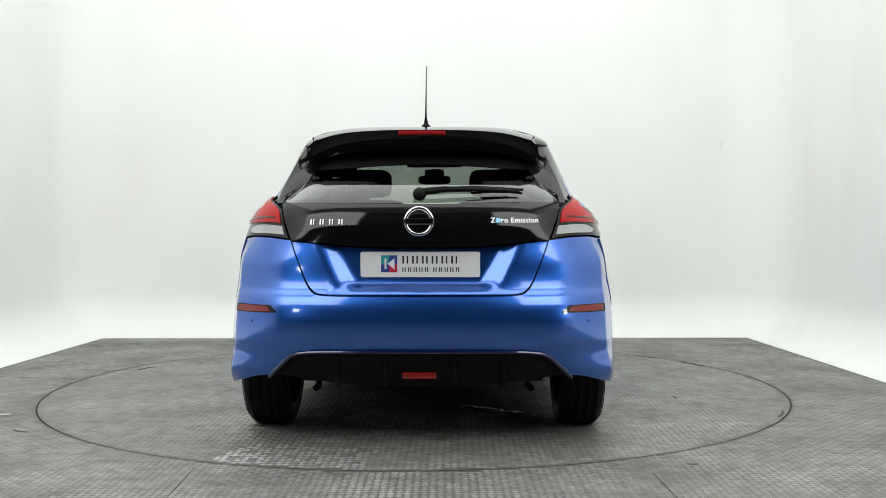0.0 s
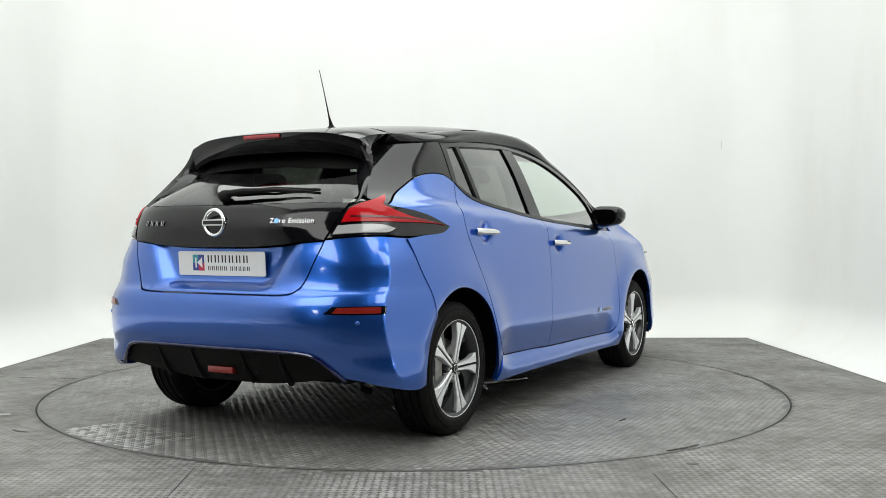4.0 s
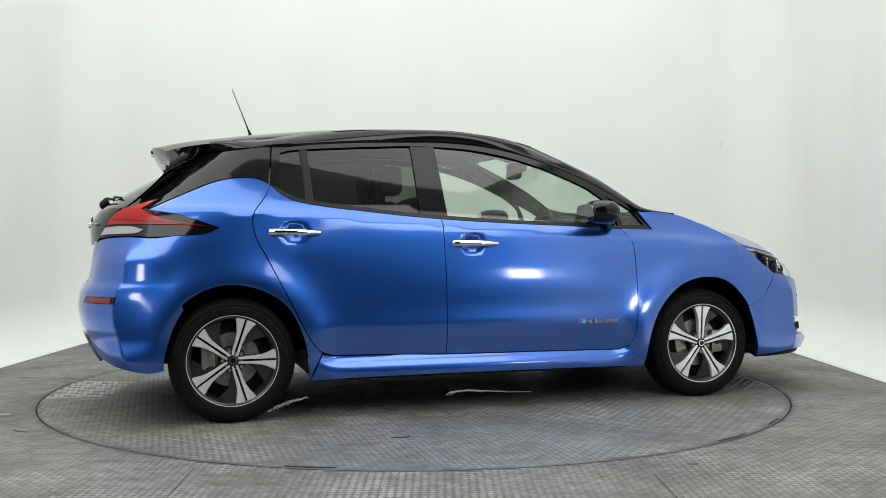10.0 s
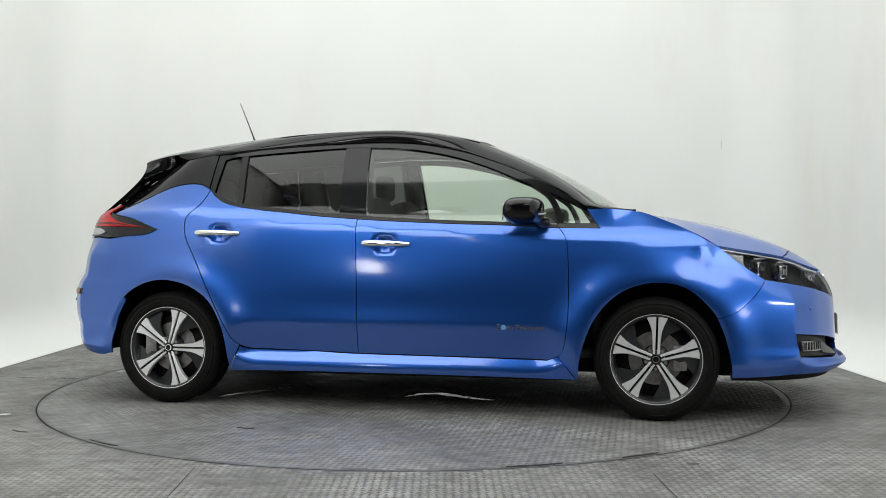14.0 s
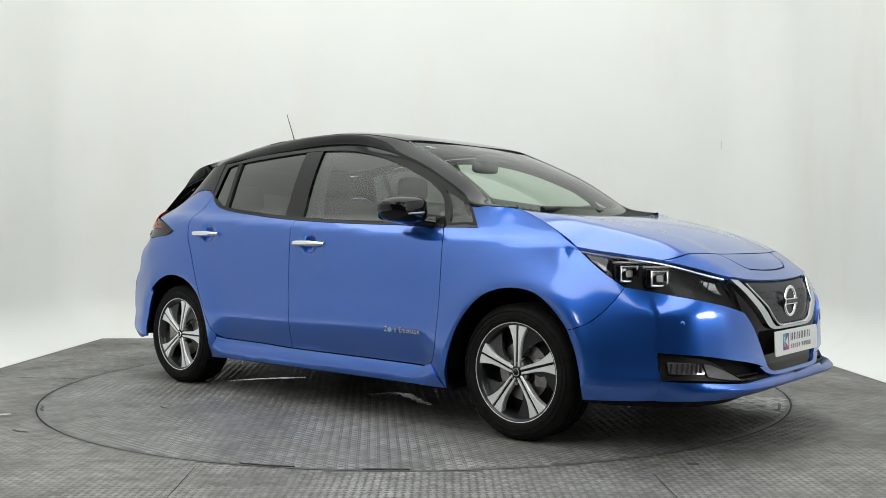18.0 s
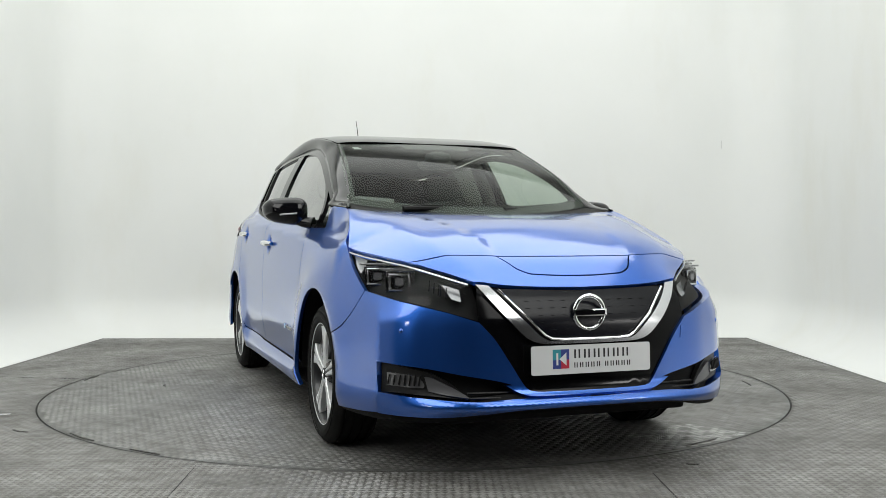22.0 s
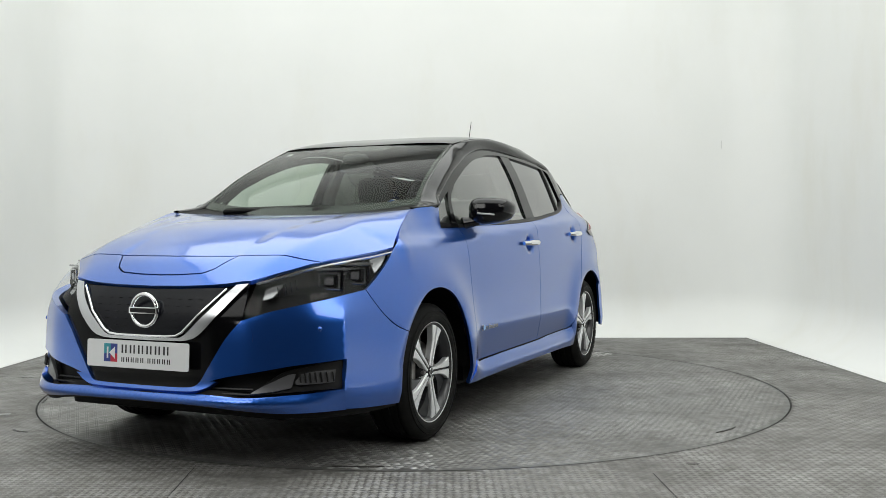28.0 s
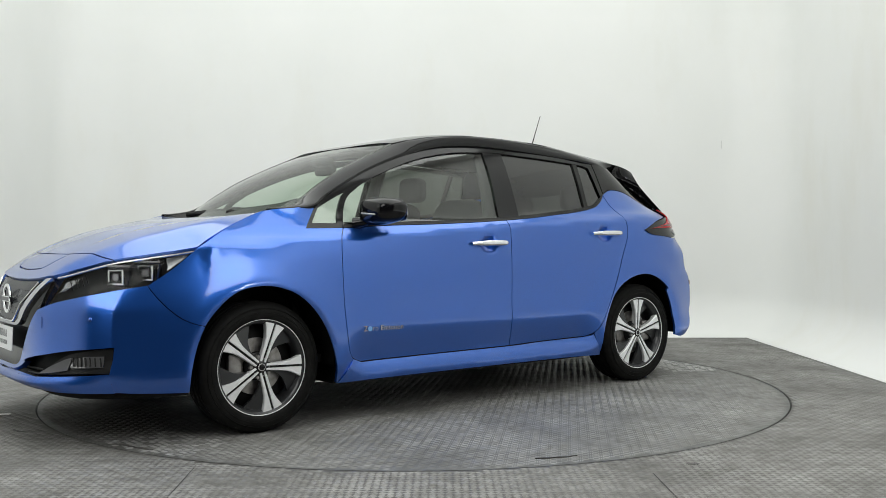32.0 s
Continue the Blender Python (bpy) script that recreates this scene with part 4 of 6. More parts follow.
# ---- the car: nose ----
def on_front(y, z, off=0.0):
    p = around(s_from_y(y, z, True), z, True)
    return Vector((p.x + off, p.y, p.z))


def fy(y, z):
    return (s_from_y(y, z, True), z)


def fx(x, z):
    return (s_from_x(x, z, True), z)


def ry(y, z):
    return (s_from_y(y, z, False), z)


def rx(x, z):
    return (s_from_x(x, z, False), z)


def shifted(front, off, sg=1):
    """The nose or tail skin moved outwards by off along its own normal."""
    def f(u, v):
        a = around(u, v, front)
        e = 0.004
        n = (around(u + e, v, front) - around(u - e, v, front)).cross(around(u, v + e, front) - around(u, v - e, front))
        n.normalize()
        if n.dot(Vector((a.x * 0.3 + (1 if front else -1), a.y, 0))) < 0:
            n = -n
        p = a + n * off
        return Vector((p.x, sg * p.y, p.z))
    return f


def mirrored(runs):
    return [[(-u, v) for u, v in r[::-1]] for r in runs[::-1]]


V_EDGE = [(0.455, 0.612), (0.395, 0.543), (0.335, 0.45), (0.285, 0.372), (0.265, 0.352)]
LAMP_LOW = [(0.72, 0.690), (0.674, 0.677), (0.60, 0.657), (0.545, 0.642), (0.455, 0.612)]


def nose():
    for sg in (1, -1):
        skin = shifted(True, 0.0, sg)
        patch("front_bumper_wing", [[fx(x, z) for x, z in ((1.718, 0.232), (1.712, 0.32), (1.685, 0.437), (1.648, 0.53))], [fx(x, z) for x, z in FB_LINE],
                                    [fx(1.885, 0.722)] + [fy(y, z) for y, z in LAMP_LOW], [fy(y, z) for y, z in V_EDGE],
                                    [fy(y, z) for y, z in ((0.265, 0.352), (0.39, 0.388), (0.533, 0.414), (0.66, 0.436), (0.782, 0.452))], [fy(0.782, 0.452), fy(0.782, 0.40), fy(0.782, 0.336)],
                                    [fy(0.782, 0.336), fy(0.785, 0.252)], [fy(0.785, 0.252), fx(1.95, 0.244), fx(1.85, 0.238), fx(1.718, 0.232)]], skin, BLUE, car, "blue front bumper corner", 0.022, 0.001, 0.03, ridges=[(1.09, 0.24, 0.72)])
        # fog lamp in its pocket
        fog = patch("fog_lamp_bezel", [[fy(0.784, 0.450), fy(0.70, 0.434), fy(0.62, 0.41), fy(0.52, 0.35), fy(0.50, 0.335)], [fy(0.50, 0.335), fy(0.64, 0.338), fy(0.784, 0.336)], [fy(0.784, 0.336), fy(0.784, 0.450)]],
                    shifted(True, -0.022, sg), BLACK_TRIM, car, "satin black fog lamp bezel", 0.02, 0.001, 0.02)
        patch("fog_lamp", [[fy(0.762, 0.414), fy(0.71, 0.410), fy(0.672, 0.402)], [fy(0.672, 0.402), fy(0.655, 0.374), fy(0.66, 0.362)], [fy(0.66, 0.362), fy(0.71, 0.363), fy(0.762, 0.366)], [fy(0.762, 0.366), fy(0.762, 0.414)]],
              shifted(True, -0.010, sg), FOG_LENS, fog, "clear fog lamp lens with bright reflector", 0.012, 0.0, 0.02)
        patch("fog_blade", [[fy(0.655, 0.402), fy(0.63, 0.398), fy(0.55, 0.362)], [fy(0.55, 0.362), fy(0.505, 0.338), fy(0.54, 0.339)], [fy(0.54, 0.339), fy(0.60, 0.344), fy(0.645, 0.352)], [fy(0.645, 0.352), fy(0.655, 0.402)]],
              shifted(True, -0.012, sg), SATIN_GREY, fog, "satin grey blade beside the fog lamp", 0.014, 0.0, 0.012)
        for k in range(7):
            y = 0.757 - k * 0.0145
            bm = bmesh.new()
            a, b = on_front(y, 0.368), on_front(y - 0.006, 0.407)
            tube(bm, [(a.x - 0.006, sg * a.y, a.z), (b.x - 0.006, sg * b.y, b.z)], 0.0035, 6)
            part("reflector_rib", bm, BLACK_TRIM, fog)
        # parking sensor
        bm = bmesh.new()
        p = on_front(0.715, 0.575)
        bmesh.ops.create_uvsphere(bm, u_segments=12, v_segments=8, radius=0.011, matrix=Matrix.Translation((p.x - 0.007, sg * p.y, p.z)))
        part("parking_sensor", bm, BLUE, car, "small blue parking sensor", True)
    lip = [[fy(0.785, 0.252), fy(0.782, 0.334)], [fy(0.782, 0.334), fy(0.66, 0.322), fy(0.487, 0.315), fy(0.3, 0.315), (0, 0.315)]]
    low = [[(0, 0.288), fy(0.3, 0.285), fy(0.45, 0.272), fy(0.60, 0.257), fy(0.70, 0.254), fy(0.785, 0.252)]]
    patch("front_lip", lip + mirrored(lip) + [[(-u, v) for u, v in low[0][::-1]]] + low, shifted(True, 0.0015), BLUE, car, "blue lower front lip", 0.03, -0.002, 0.05, 0.35)
    br = [fy(0.29, 0.372), fy(0.262, 0.350), fy(0.2, 0.342), (0, 0.340)]
    bl = [(0, 0.328), fy(0.22, 0.329), fy(0.30, 0.340), fy(0.36, 0.372)]
    patch("bumper_bridge", [br, [(-u, v) for u, v in br[::-1]], [fy(-0.29, 0.372), fy(-0.36, 0.372)], [(-u, v) for u, v in bl[::-1]], bl, [fy(0.36, 0.372), fy(0.29, 0.372)]], shifted(True, 0.001), BLUE, car, "blue bumper strip below the plate", 0.015, 0.0, 0.03)
    tc = [fy(0.43, 0.575), fy(0.50, 0.580)]
    patch("tow_cover", [tc, [fy(0.50, 0.580), fy(0.505, 0.53)], [fy(0.505, 0.53), fy(0.425, 0.525)], [fy(0.425, 0.525), fy(0.43, 0.575)]], shifted(True, 0.0025), BLUE, car, "small square towing-eye cover", 0.015, 0.0, 0.004)
    low2 = [fx(1.72, 0.215), fx(1.9, 0.215), fy(0.6, 0.225), fy(0.45, 0.245), fy(0.3, 0.258), (0, 0.262)]
    top2 = [(0, 0.286), fy(0.3, 0.283), fy(0.45, 0.270), fy(0.60, 0.254), fx(1.98, 0.245), fx(1.85, 0.236), fx(1.72, 0.230)]
    patch("front_splitter", [low2, [(-u, v) for u, v in low2[::-1]], [(-u, v) for u, v in top2[::-1]], top2], shifted(True, -0.012), MATT_BLACK, car, "matt black splitter edge", 0.03, 0.001, 0.06)
    up = [fy(0.775, 0.46), fy(0.66, 0.446), fy(0.533, 0.424), fy(0.39, 0.40), fy(0.27, 0.37), fy(0.2, 0.36), (0, 0.358)]
    dn = [(0, 0.308), fy(0.4, 0.308), fy(0.66, 0.312), fy(0.78, 0.325)]
    patch("lower_grille", [up, [(-u, v) for u, v in up[::-1]], [(-u, v) for u, v in dn[::-1]], dn], shifted(True, -0.05), MATT_BLACK, car, "black recessed lower grille", 0.035, 0.0, 0.0)
    for z in (0.325, 0.342):
        bm = bmesh.new()
        tube(bm, [on_front(y, z, -0.03) for y in (-0.5, -0.35, -0.2, 0, 0.2, 0.35, 0.5)], 0.005, 6)
        part("grille_bar", bm, BLACK_TRIM, car, "black bar across the lower grille", True)
    # gloss black centre and grille
    side = [[fy(0.44, 0.750), fy(0.455, 0.69), fy(0.455, 0.612)], [fy(y, z) for y, z in V_EDGE]]
    brow = [(0, 0.733), fy(0.2, 0.737), fy(0.37, 0.746), fy(0.44, 0.750)]
    sill = [fy(0.265, 0.352), fy(0.2, 0.344), (0, 0.342)]
    patch("grille_surround", [brow] + side + [sill] + [[(-u, w) for u, w in r[::-1]] for r in ([sill] + side[::-1] + [brow])], shifted(True, -0.012), SURROUND, car, "gloss black grille surround", 0.03, 0.001, 0.02)
    inner = [fy(0.352, 0.738), fy(0.345, 0.72), fy(0.26, 0.63), fy(0.19, 0.56), fy(0.165, 0.547), fy(0.13, 0.545), (0, 0.545)]
    patch("grille", [inner, [(-u, w) for u, w in inner[::-1]], [fy(-0.352, 0.738), (0, 0.729), fy(0.352, 0.738)]], shifted(True, -0.004), GRILLE_BLUE, car, "closed dark blue-black grille panel", 0.03, 0.0, 0.01)
    for sg in (1, -1):
        patch("chrome_blade", [[fy(0.445, 0.752), fy(0.39, 0.675), fy(0.33, 0.605), fy(0.27, 0.548), fy(0.225, 0.53), fy(0.17, 0.524), (0.0005, 0.522)], [(0.0005, 0.522), (0.0005, 0.534)],
                               [(0.0005, 0.534), fy(0.15, 0.535), fy(0.20, 0.545), fy(0.262, 0.60), fy(0.328, 0.665), fy(0.396, 0.747)], [fy(0.396, 0.747), fy(0.445, 0.752)]],
              shifted(True, 0.003, sg), SATIN_CHROME, car, "satin chrome V blade beside the grille", 0.02, 0.0, 0.018)
    bm = bmesh.new()
    pts = [(0.365, 0.733), (0.27, 0.63), (0.20, 0.56), (0.17, 0.545), (0.12, 0.541), (0, 0.54)]
    pts = pts + [(-y, z) for y, z in pts[::-1][1:]]
    tube(bm, [on_front(y, z, 0.008) for y, z in pts], 0.0055, 8)
    part("chrome_trim", bm, CHROME, car, "thin chrome line round the grille", True)
    for row in range(5):
        for sg in (1, -1):
            for col in range(4):
                bm = bmesh.new()
                y, z = sg * (0.10 + 0.052 * col), 0.69 - 0.028 * row
                if abs(y) > 0.33 - (0.715 - z) * 0.95:
                    continue
                a = on_front(y - 0.009, z, -0.002)
                b = on_front(y + 0.009, z, -0.002)
                tube(bm, [a, b], 0.0012, 5)
                part("grille_stud", bm, GLOSS_BLACK, car)
    badge(Vector((2.286, 0, 0.641)), 1, 0.065)
    # headlamps
    for sg in (1, -1):
        lampA = [(x, sg * BONNET_EDGE(x), bonnet_z(x, BONNET_EDGE(x)) - 0.004) for x in (1.655, 1.76, 1.88, 2.0, 2.12, 2.18)]
        lampB = [(1.657, sg * fender_y(1.657, 0.882), 0.882), (1.776, sg * fender_y(1.776, 0.797), 0.797), (1.885, sg * ybody(1.885, 0.724), 0.724)]
        lampB += [(p.x, sg * p.y, p.z) for p in (on_front(y, z) for y, z in ((0.70, 0.688), (0.60, 0.660), (0.50, 0.630), (0.455, 0.615)))]
        back = (-0.8, -sg * 0.5, -0.15)
        head = strip("headlamp", [tuple(Vector(p) + Vector(back) * 0.055) for p in lampA], [tuple(Vector(p) + Vector(back) * 0.05) for p in lampB], MATT_BLACK, car, "headlamp with black housing and clear lens", 24, 6, 0.0, (0.8, sg * 0.5, 0.3))
        strip("lens", lampA, lampB, LENS, head, "clear headlamp lens", 30, 10, 0.012, (0.8, sg * 0.5, 0.3))
        bm = bmesh.new()
        tube(bm, [Vector(p) + Vector((-0.002, 0, -0.014)) for p in spline(lampA, 0.04)], 0.0055, 6)
        part("chrome_brow", bm, SATIN_CHROME, head, "bright strip along the lamp's top", True)
        def mid(t, s):
            a, b = spline(lampA, 0.02), spline(lampB, 0.02)
            return Vector(a[int(t * (len(a) - 1))]).lerp(Vector(b[int(t * (len(b) - 1))]), s)
        for t in (0.375, 0.56):
            p = mid(t, 0.5) + Vector(back) * 0.035
            m = Matrix.Translation(p) @ Matrix.Rotation(sg * radians(28), 4, "Z")
            bm = bmesh.new()
            box(bm, -0.03, 0.006, -0.060, 0.060, -0.044, 0.040, 0.008, m)
            unit = part("projector_unit", bm, GLOSS_BLACK, head, "black projector housing", True)
            bm = bmesh.new()
            for b in ((-0.044, 0.044, 0.027, 0.030), (-0.044, 0.044, -0.038, -0.030), (-0.044, -0.036, -0.03, 0.027), (0.036, 0.044, -0.03, 0.027)):
                box(bm, 0.004, 0.016, b[0], b[1], b[2], b[3], 0.0015, m)
            part("projector_frame", bm, LAMP_CHROME, unit, "bright frame of the projector", True)
            bm = bmesh.new()
            box(bm, 0.0, 0.010, -0.075, 0.075, 0.043, 0.051, 0.002, m)
            part("projector_brow", bm, HEAD_METAL, unit, "grey bar over the projector", True)
            bm = bmesh.new()
            superbox = [(0.017 * math.copysign(abs(math.cos(a)) ** 0.5, math.cos(a)), 0.015 * math.copysign(abs(math.sin(a)) ** 0.5, math.sin(a))) for a in [2 * math.pi * k / 24 for k in range(24)]]
            prism(bm, superbox, 0.007, m @ Matrix.Translation((0.010, 0, -0.002)) @ Matrix.Rotation(radians(90), 4, "Z") @ Matrix.Rotation(radians(90), 4, "X"))
            part("projector_lens", bm, FOG_LENS, unit, "bright projector lens")
        for t0, t1, s0, s1, nm in ((0.09, 0.25, 0.22, 0.8, "outer_reflector"), (0.83, 0.93, 0.30, 0.62, "inner_reflector")):
            q = [mid(t0, s0), mid(t1, s0), mid(t1, s1), mid((t0 + t1) / 2, s1)]
            q = [v + Vector(back) * 0.022 for v in q]
            strip(nm, [tuple(q[0]), tuple(q[1])], [tuple(q[3]), tuple(q[2])], HEAD_METAL, head, "bright lamp reflector", 6, 4, -0.006, (0.8, sg * 0.5, 0.3))
        for k in range(5):
            p = mid(0.74 + 0.03 * k, 0.42 + 0.02 * k) + Vector(back) * 0.02
            bm = bmesh.new()
            tube(bm, [p + Vector((0.006, 0, 0.022)), p + Vector((-0.006, 0, -0.022))], 0.0025, 6)
            part("lamp_rib", bm, BLACK_TRIM, head)


def badge(at, way, R):
    """A plain ring with a bar across it."""
    bm = bmesh.new()
    n, k = 40, 10
    rings = []
    for i in range(n):
        a = 2 * math.pi * i / n
        ring = []
        for j in range(k):
            b = 2 * math.pi * j / k
            r = R + 0.0085 * math.cos(b)
            ring.append(bm.verts.new(at + Vector((way * (0.006 + 0.007 * math.sin(b)), r * math.cos(a), r * math.sin(a)))))
        rings.append(ring)
    for i in range(n):
        for j in range(k):
            bm.faces.new((rings[i][j], rings[(i + 1) % n][j], rings[(i + 1) % n][(j + 1) % k], rings[i][(j + 1) % k]))
    bmesh.ops.recalc_face_normals(bm, faces=bm.faces)
    ob = part("emblem", bm, CHROME, car, "plain chrome ring emblem with a bar", True)
    bm = bmesh.new()
    x0, x1 = sorted((at.x, at.x + way * 0.016))
    box(bm, x0, x1, -R * 1.12, R * 1.12, at.z - 0.014, at.z + 0.014, 0.003)
    bar = part("emblem_bar", bm, CHROME, ob, "", True)
    bm = bmesh.new()
    x0, x1 = sorted((at.x + way * 0.015, at.x + way * 0.0185))
    box(bm, x0, x1, -R * 0.98, R * 0.98, at.z - 0.009, at.z + 0.009)
    part("emblem_band", bm, GLOSS_BLACK, ob)


def number_plate(at, way, tilt):
    """A white dealer plate: a coloured square and plain bars where the lettering is."""
    m = Matrix.Translation(at) @ Matrix.Rotation(math.pi / 2 if way > 0 else -math.pi / 2, 4, "Z") @ Matrix.Rotation(radians(90 - tilt), 4, "X")
    bm = bmesh.new()
    W, H, r = 0.26, 0.0555, 0.009
    out = []
    for cx, cy, a0 in ((W - r, H - r, 0), (-W + r, H - r, 90), (-W + r, -H + r, 180), (W - r, -H + r, 270)):
        out += [(cx + r * math.cos(radians(a0 + a)), cy + r * math.sin(radians(a0 + a))) for a in (0, 30, 60, 90)]
    prism(bm, out, 0.004, m)
    plate = part("number_plate", bm, PLATE_WHITE, car, "white dealer plate with a small coloured square")
    def block(x0, x1, y0, y1, mat, name, z=0.0046):
        bm = bmesh.new()
        prism(bm, [(x0, y0), (x1, y0), (x1, y1), (x0, y1)], z - 0.0038, m @ Matrix.Translation((0, 0, 0.0038)))
        return part(name, bm, mat, plate)
    block(-0.170, -0.135, 0.0, 0.040, SQUARE_BLUE, "logo_square")
    block(-0.135, -0.100, 0.0, 0.040, SQUARE_NAVY, "logo_square")
    block(-0.170, -0.135, -0.034, 0.0, SQUARE_NAVY, "logo_square")
    block(-0.135, -0.100, -0.034, 0.0, SQUARE_RED, "logo_square")
    block(-0.155, -0.147, -0.020, 0.026, PLATE_WHITE, "logo_bar", 0.005)
    bm = bmesh.new()
    prism(bm, [(-0.142, 0.003), (-0.112, 0.028), (-0.112, -0.022)], 0.0014, m @ Matrix.Translation((0, 0, 0.0038)))
    part("logo_wedge", bm, PLATE_WHITE, plate)
    for k in range(6):
        x = -0.078 + 0.0425 * k
        block(x, x + 0.008, 0.004, 0.038, INK, "lettering_bar")
        block(x + 0.019, x + 0.026, 0.004, 0.038, INK, "lettering_bar")
    for k in range(10):
        x = -0.078 + 0.0245 * k + (0.012 if k > 4 else 0)
        block(x, x + 0.0045, -0.032, -0.012, INK, "lettering_bar")
        block(x + 0.010, x + 0.0145, -0.032, -0.012, INK, "lettering_bar")
    return plate


FOG_LENS = material("fog_lens", (0.3, 0.3, 0.31), 0.12, 0.7, 0.6)
SQUARE_BLUE = material("logo_teal", (0.03, 0.28, 0.34), 0.4)
SQUARE_NAVY = material("logo_navy", (0.03, 0.05, 0.25), 0.4)
SQUARE_RED = material("logo_red", (0.5, 0.02, 0.05), 0.4)
nose()
number_plate(Vector((2.325, -0.008, 0.464)), 1, 2)


# ---- the car: tail ----
def tail_recess(u, v):
    """The tailgate skin with its hollow for the plate."""
    a = around(u, v, False)
    return Vector((a.x + 0.046 * (1 - ramp(0.275, 0.415, abs(a.y) - 0.55 * (v - 0.80))) * ramp(0.700, 0.745, v), a.y, a.z))


def tail():
    outer = shifted(False, 0.0)
    half = [[rx(-1.612, 0.580), rx(-1.649, 0.519), rx(-1.69, 0.411), rx(-1.712, 0.282)], [rx(-1.712, 0.282), rx(-1.80, 0.27), ry(0.80, 0.30), ry(0.72, 0.325), ry(0.655, 0.332)],
            [ry(0.655, 0.332), ry(0.60, 0.39), ry(0.55, 0.43), ry(0.48, 0.445), ry(0.3, 0.450), (0, 0.450)]]
    upper = [[rx(x, z) for x, z in RB_LINE], [rx(-1.743, 0.933), rx(-1.85, 0.94), ry(0.75, 0.942), ry(0.66, 0.937), ry(0.565, 0.925)], [ry(0.565, 0.925), ry(0.53, 0.83), ry(0.495, 0.745), ry(0.46, 0.70), ry(0.40, 0.686), ry(0.2, 0.684), (0, 0.684)]]
    mir = [[(-u, v) for u, v in r[::-1]] for r in half[::-1]]
    umir = [[(-u, v) for u, v in r[::-1]] for r in upper[::-1]]
    patch("rear_bumper", half + mir + [[(-u, v) for u, v in r] for r in upper] + [r[::-1] for r in upper[::-1]], outer, BLUE, car, "blue rear bumper", 0.026, 0.002, 0.016, ridges=[(1.10, 0.27, 0.94), (-1.10, 0.27, 0.94)])
    side = [ry(0.561, 0.920), ry(0.527, 0.83), ry(0.492, 0.748), ry(0.458, 0.705), ry(0.40, 0.690), ry(0.2, 0.688), (0, 0.688)]
    top = [(0, 0.888), ry(0.2, 0.890), ry(0.35, 0.899), ry(0.45, 0.91), ry(0.561, 0.920)]
    gate = patch("tailgate", [side, [(-u, v) for u, v in side[::-1]], [(-u, v) for u, v in top[::-1]], top], tail_recess, BLUE, car, "blue lower tailgate with a hollow for the plate", 0.025, 0.002, 0.03)
    edge = [ry(0.560, 0.922), ry(0.585, 0.98), ry(0.61, 1.05), ry(0.618, 1.087)]
    base = [ry(0.618, 1.087), ry(0.4, 1.083), (0, 1.080)]
    tm = [(0, 0.892), ry(0.2, 0.894), ry(0.35, 0.903), ry(0.45, 0.914), ry(0.560, 0.922)]
    panel = patch("tailgate_panel", [edge, base, [(-u, v) for u, v in base[::-1]], [(-u, v) for u, v in edge[::-1]], [(-u, v) for u, v in tm[::-1]], tm], shifted(False, 0.006), GLOSS_BLACK, car, "gloss black tailgate panel", 0.03, 0.001, 0.02)
    gl = [ry(0.618, 1.092), ry(0.60, 1.15), ry(0.575, 1.21), ry(0.548, 1.258)]
    gt = [ry(0.548, 1.258), ry(0.42, 1.258), ry(0.3, 1.266), ry(0.15, 1.276), (0, 1.279)]
    gb = [(0, 1.086), ry(0.4, 1.089), ry(0.618, 1.092)]
    patch("rear_screen", [gl, gt, [(-u, v) for u, v in gt[::-1]], [(-u, v) for u, v in gl[::-1]], [(-u, v) for u, v in gb[::-1]], gb], outer, REAR_GLASS, car, "dark tinted rear screen", 0.05, 0.0, 0.0)
    # Matt black holds both the printed border and the shade below the spoiler.
    fl = [ry(0.548, 1.258), ry(0.535, 1.335), ry(0.51, 1.42)]
    patch("rear_border_shade", [[ry(0.51, 1.42), (0, 1.435), ry(-0.51, 1.42)], [(-u, v) for u, v in fl[::-1]], [(-u, v) for u, v in gt], gt[::-1], fl], shifted(False, -0.004), MATT_BLACK, car, "black border above the rear screen, with the spoiler's shade in it", 0.04, 0.0, 0.0)
    spoiler()
    for sg in (1, -1):
        skin = shifted(False, 0.008, sg)
        out = [[rx(-1.425, 0.987), rx(-1.50, 0.957), rx(-1.62, 0.946), rx(-1.76, 0.938), rx(-1.86, 0.943), ry(0.66, 0.94), ry(0.572, 0.93)], [ry(0.572, 0.93), ry(0.595, 0.985), ry(0.614, 1.05), ry(0.645, 1.082), ry(0.685, 1.106), rx(-1.705, 1.130)],
               [rx(-1.705, 1.130), rx(-1.738, 1.105), rx(-1.775, 1.084)], [rx(-1.775, 1.084), rx(-1.70, 1.064), rx(-1.58, 1.042), rx(-1.425, 0.987)]]
        lamp = patch("tail_lamp", out, skin, GLOSS_BLACK, car, "boomerang tail lamp with red and clear lenses", 0.02, 0.001, 0.02)
        skin = shifted(False, 0.014, sg)
        patch("red_lens", [[rx(-1.47, 0.990), rx(-1.60, 0.998), rx(-1.72, 1.0), rx(-1.84, 1.002), ry(0.66, 1.002), ry(0.612, 0.997)], [ry(0.612, 0.997), ry(0.625, 1.05), ry(0.652, 1.077), ry(0.685, 1.098), rx(-1.718, 1.121)],
                           [rx(-1.718, 1.121), rx(-1.748, 1.099), rx(-1.785, 1.076)], [rx(-1.785, 1.076), rx(-1.74, 1.048), rx(-1.68, 1.026), rx(-1.60, 1.012), rx(-1.47, 0.990)]], skin, RED_LENS, lamp, "bright red lens", 0.015, 0.001, 0.008)
